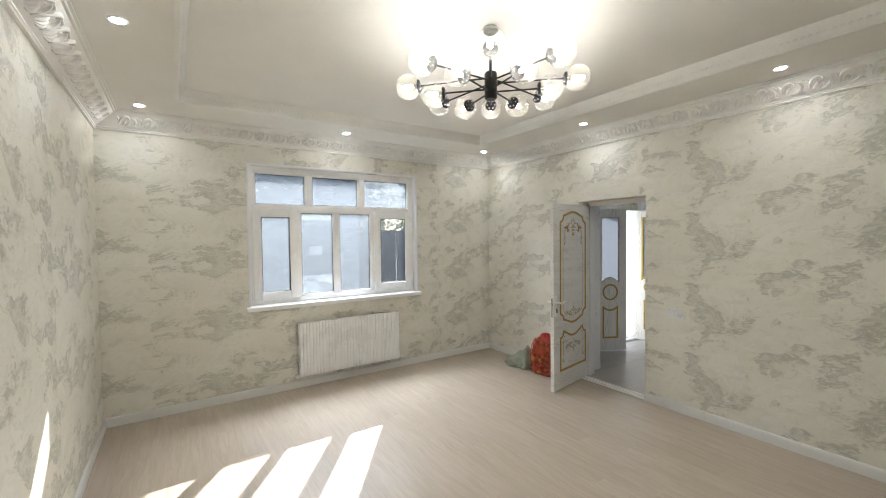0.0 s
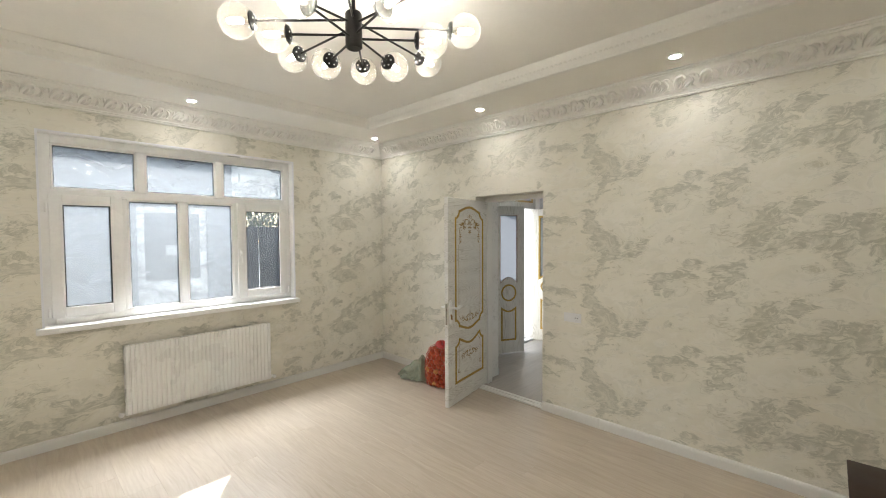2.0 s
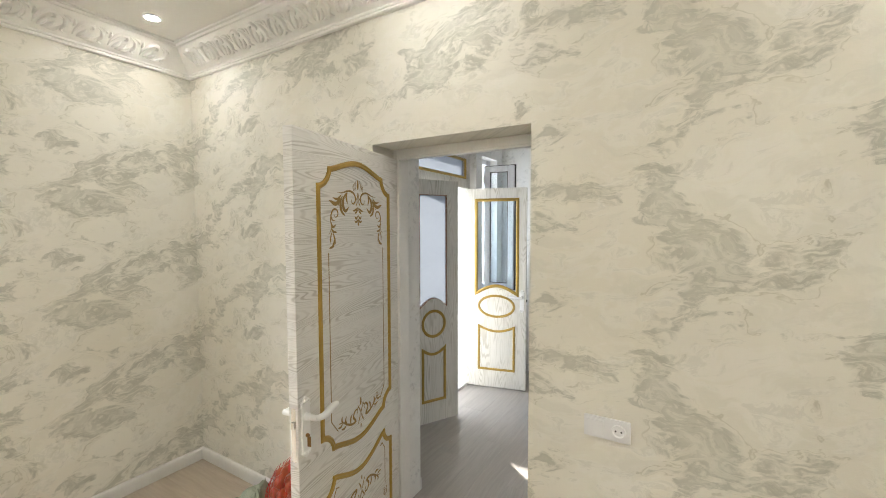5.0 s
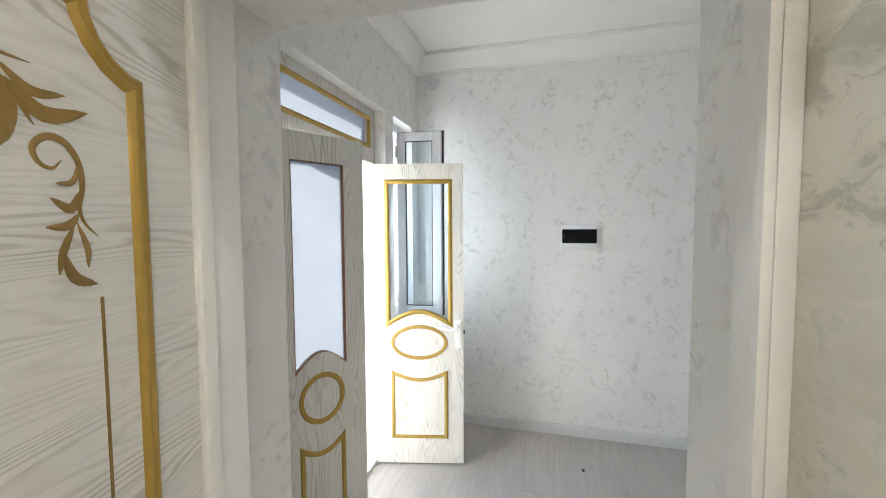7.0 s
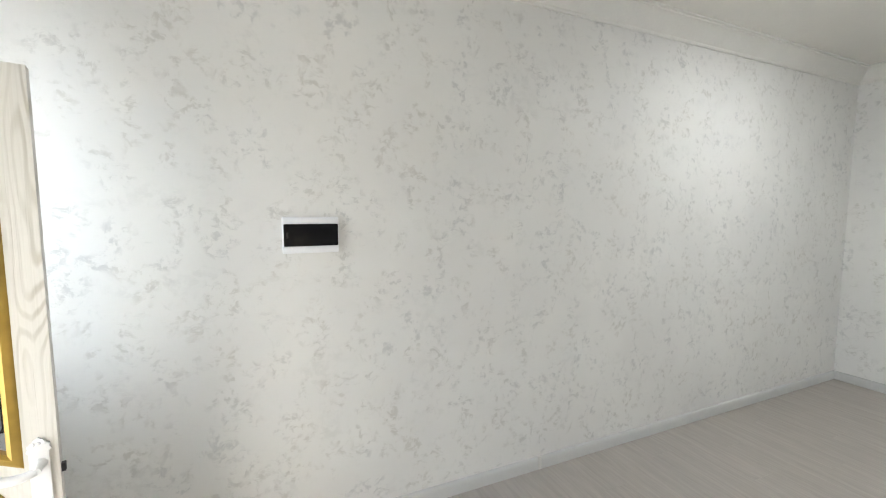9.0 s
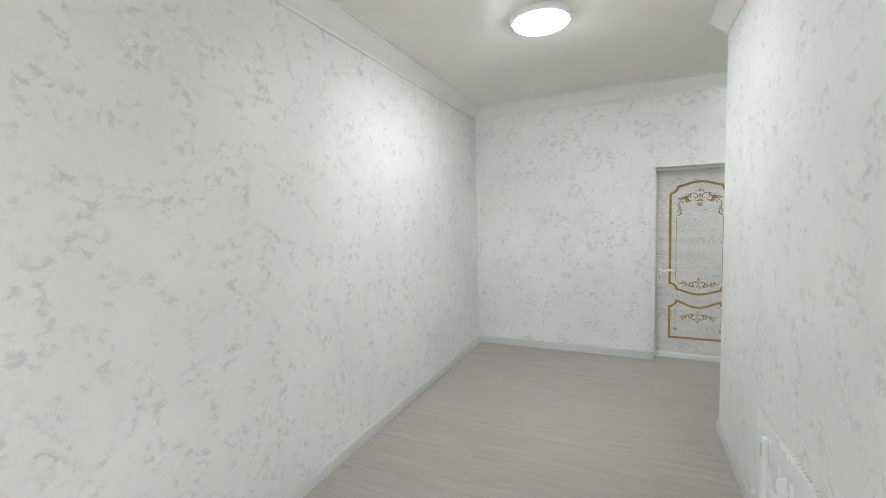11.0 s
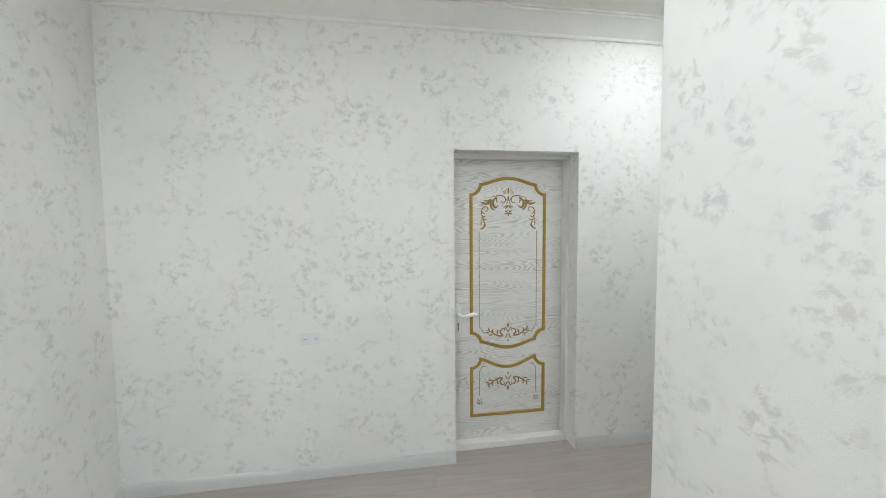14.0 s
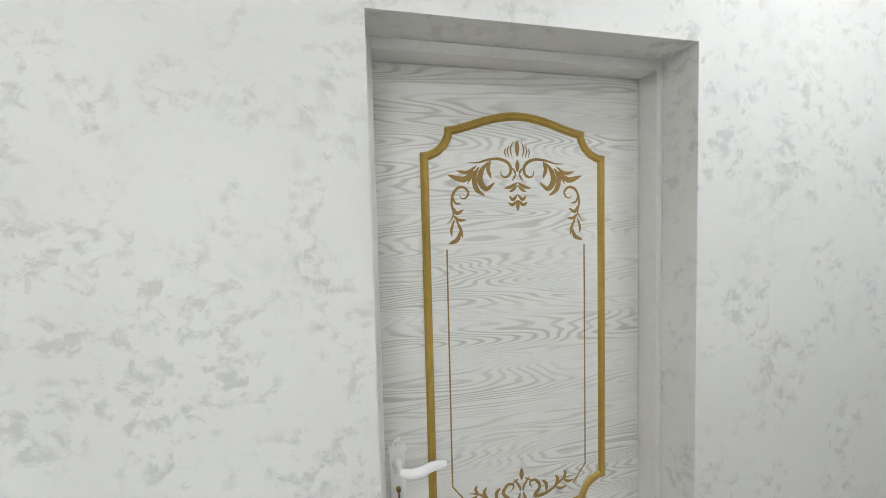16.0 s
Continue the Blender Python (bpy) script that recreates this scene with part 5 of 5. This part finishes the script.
def shoe_mesh():
    bm = bmesh.new()
    cs = [(0.0, 0.035, 0.070), (0.05, 0.038, 0.085), (0.11, 0.040, 0.075), (0.17, 0.044, 0.055), (0.23, 0.042, 0.045), (0.265, 0.024, 0.030)]
    rows = [[bm.verts.new((w * math.cos(a), y, max(0.0, h * (0.45 + 0.55 * math.sin(a))))) for a in (math.pi * 2 * k / 10 for k in range(10))] for y, w, h in cs]
    for a, b in zip(rows, rows[1:]):
        for k in range(10):
            bm.faces.new((a[k], a[(k + 1) % 10], b[(k + 1) % 10], b[k]))
    bm.faces.new(rows[0][::-1]), bm.faces.new(rows[-1])
    return bm


for z in (0.515, 0.735):
    for k in range(6):
        dark = (k // 2 + int(z * 10)) % 3 == 0
        s = shared("shoe_dark" if dark else "shoe_white", shoe_mesh, "shoe", "shoe_dark" if dark else "shoe_white", None)
        s.matrix_world = pose(2.83 + 0.098 * k, 7.09 + 0.01 * (k % 2), z - 0.15 + 0.001, 0, 0, rng.uniform(-8, 8))
        tagged(s, "worn dark shoe on the rack" if dark else "white trainer on the rack", "shoe", "shoes on the rack")
gate = thing("gate", "dark sheet-metal yard gate", "gate", pose(3.45, 9.6, -0.15))
for i in range(6):
    part("gate_panel", boxes(((i * 0.62, 0, 0.05), (i * 0.62 + 0.60, 0.03, 2.00)), ((i * 0.62 + 0.05, -0.015, 0.10), (i * 0.62 + 0.09, 0.0, 1.95)), bevel=0.004), "gate", gate, smooth=False)
part("gate_rail", boxes(((0, 0.03, 0.30), (3.72, 0.07, 0.36)), ((0, 0.03, 1.80), (3.72, 0.07, 1.86))), "gate", gate, smooth=False)
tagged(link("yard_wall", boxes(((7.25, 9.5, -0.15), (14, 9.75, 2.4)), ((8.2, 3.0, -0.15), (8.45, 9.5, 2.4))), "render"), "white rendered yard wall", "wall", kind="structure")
# Made-up outbuilding: fills the door gap with white, kept low for the sun
gap_backdrop = thing("outbuilding", "added whitewashed outbuilding, white backdrop to the open entrance", "outbuilding", pose(8.5, 5.1, -0.15))
part("wall", boxes(((0, 0, 0), (3.0, 3.3, 3.6)), bevel=0.02), "white_wall", gap_backdrop, smooth=False)
part("roof", boxes(((-0.08, -0.08, 3.6), (3.1, 3.4, 3.7)), bevel=0.01), "concrete", gap_backdrop, smooth=False)

def tree(x, y, h, seed):
    r = random.Random(seed)
    t = thing("tree", "leafy green tree behind the gate", "tree", pose(x, y, -0.16))
    bm = bmesh.new()
    tube(bm, spline([(0, 0, 0), (0.06, 0.02, h * 0.25), (-0.03, 0.05, h * 0.5), (0.04, 0, h * 0.8)], 4), [0.16 - 0.0095 * i for i in range(13)], 9)
    tips = []
    for k in range(11):
        a, z = k * 2.4, h * (0.34 + 0.045 * k)
        L = h * (0.34 - 0.015 * k)
        e = Vector((math.cos(a) * L, math.sin(a) * L, z + L * 0.55))
        tube(bm, [(0, 0, z), (e.x * 0.5, e.y * 0.5, z + L * 0.2), e], [0.05, 0.03, 0.010], 6)
        tips += [e, Vector((e.x * 0.6, e.y * 0.6, z + L * 0.35))]
    part("trunk", bm, "bark", t)
    bm = bmesh.new()
    for _ in range(5200):
        c = r.choice(tips) + Vector((r.gauss(0, 0.34), r.gauss(0, 0.34), r.gauss(0, 0.26)))
        m = Matrix.Translation(c) @ pose(0, 0, 0, r.uniform(0, 360), r.uniform(0, 360), r.uniform(0, 360)) @ Matrix.Scale(r.uniform(0.7, 1.3), 4)
        vs = [bm.verts.new(m @ Vector(q)) for q in ((-0.05, 0, 0), (0, 0.024, 0.008), (0.055, 0, 0), (0, -0.024, 0.008))]
        bm.faces.new(vs)
    part("crown", bm, "leaf", t, smooth=False)


tree(5.2, 12.0, 3.4, 3)
tree(8.6, 13.5, 3.6, 9)


# ---------------------------------------------------------------- laminate planks
PLANK = {}


def plank_mesh(length, width, along_x, mat):
    """A board with softened top edges, its middle at the origin and its face at z = 0."""
    key = (round(length, 3), round(width, 3), along_x, mat)
    if key not in PLANK:
        bm = bmesh.new()
        a, b = (length / 2, width / 2) if along_x else (width / 2, length / 2)
        rings = [[bm.verts.new((sx * (a - e), sy * (b - e), z)) for sx, sy in ((-1, -1), (1, -1), (1, 1), (-1, 1))] for e, z in ((0.0002, -0.0058), (0.0002, -0.0007), (0.0011, 0.0))]
        for lo, hi in zip(rings, rings[1:]):
            for i in range(4):
                bm.faces.new((lo[i], lo[(i + 1) % 4], hi[(i + 1) % 4], hi[i]))
        bm.faces.new(rings[-1])
        me = bpy.data.meshes.new("plank")
        bm.to_mesh(me)
        bm.free()
        me.materials.append(M[mat])
        PLANK[key] = me
    return PLANK[key]


def lay_planks(parent, x0, x1, y0, y1, along_x, mat, width=0.192, full=1.285):
    """Rows of planks with joints shifted by a third of a board from row to row."""
    a0, a1, c0, c1 = (x0, x1, y0, y1) if along_x else (y0, y1, x0, x1)
    row = 0
    c = c0
    while c < c1 - 0.002:
        w = min(width, c1 - c)
        a = a0 - (row % 3) * full / 3 - 0.13 * (row % 2)
        while a < a1 - 0.002:
            s0, s1 = max(a, a0), min(a + full, a1)
            if s1 - s0 > 0.004:
                ob = new("plank", plank_mesh(s1 - s0, w, along_x, mat))
                ob.parent = parent
                ob.location = ((s0 + s1) / 2, c + w / 2, 0) if along_x else (c + w / 2, (s0 + s1) / 2, 0)
            a += full
        c += width
        row += 1


lay_planks(floor_living, XL - 0.02, 4.298, YB - 0.02, YW + 0.02, False, "floor_l")
lay_planks(floor_hall, 4.298, XB + 0.02, YC, YN + 0.26, True, "floor_h")
lay_planks(floor_hall, XC - 0.28, XB + 0.02, YS - 0.34, YC, True, "floor_h")
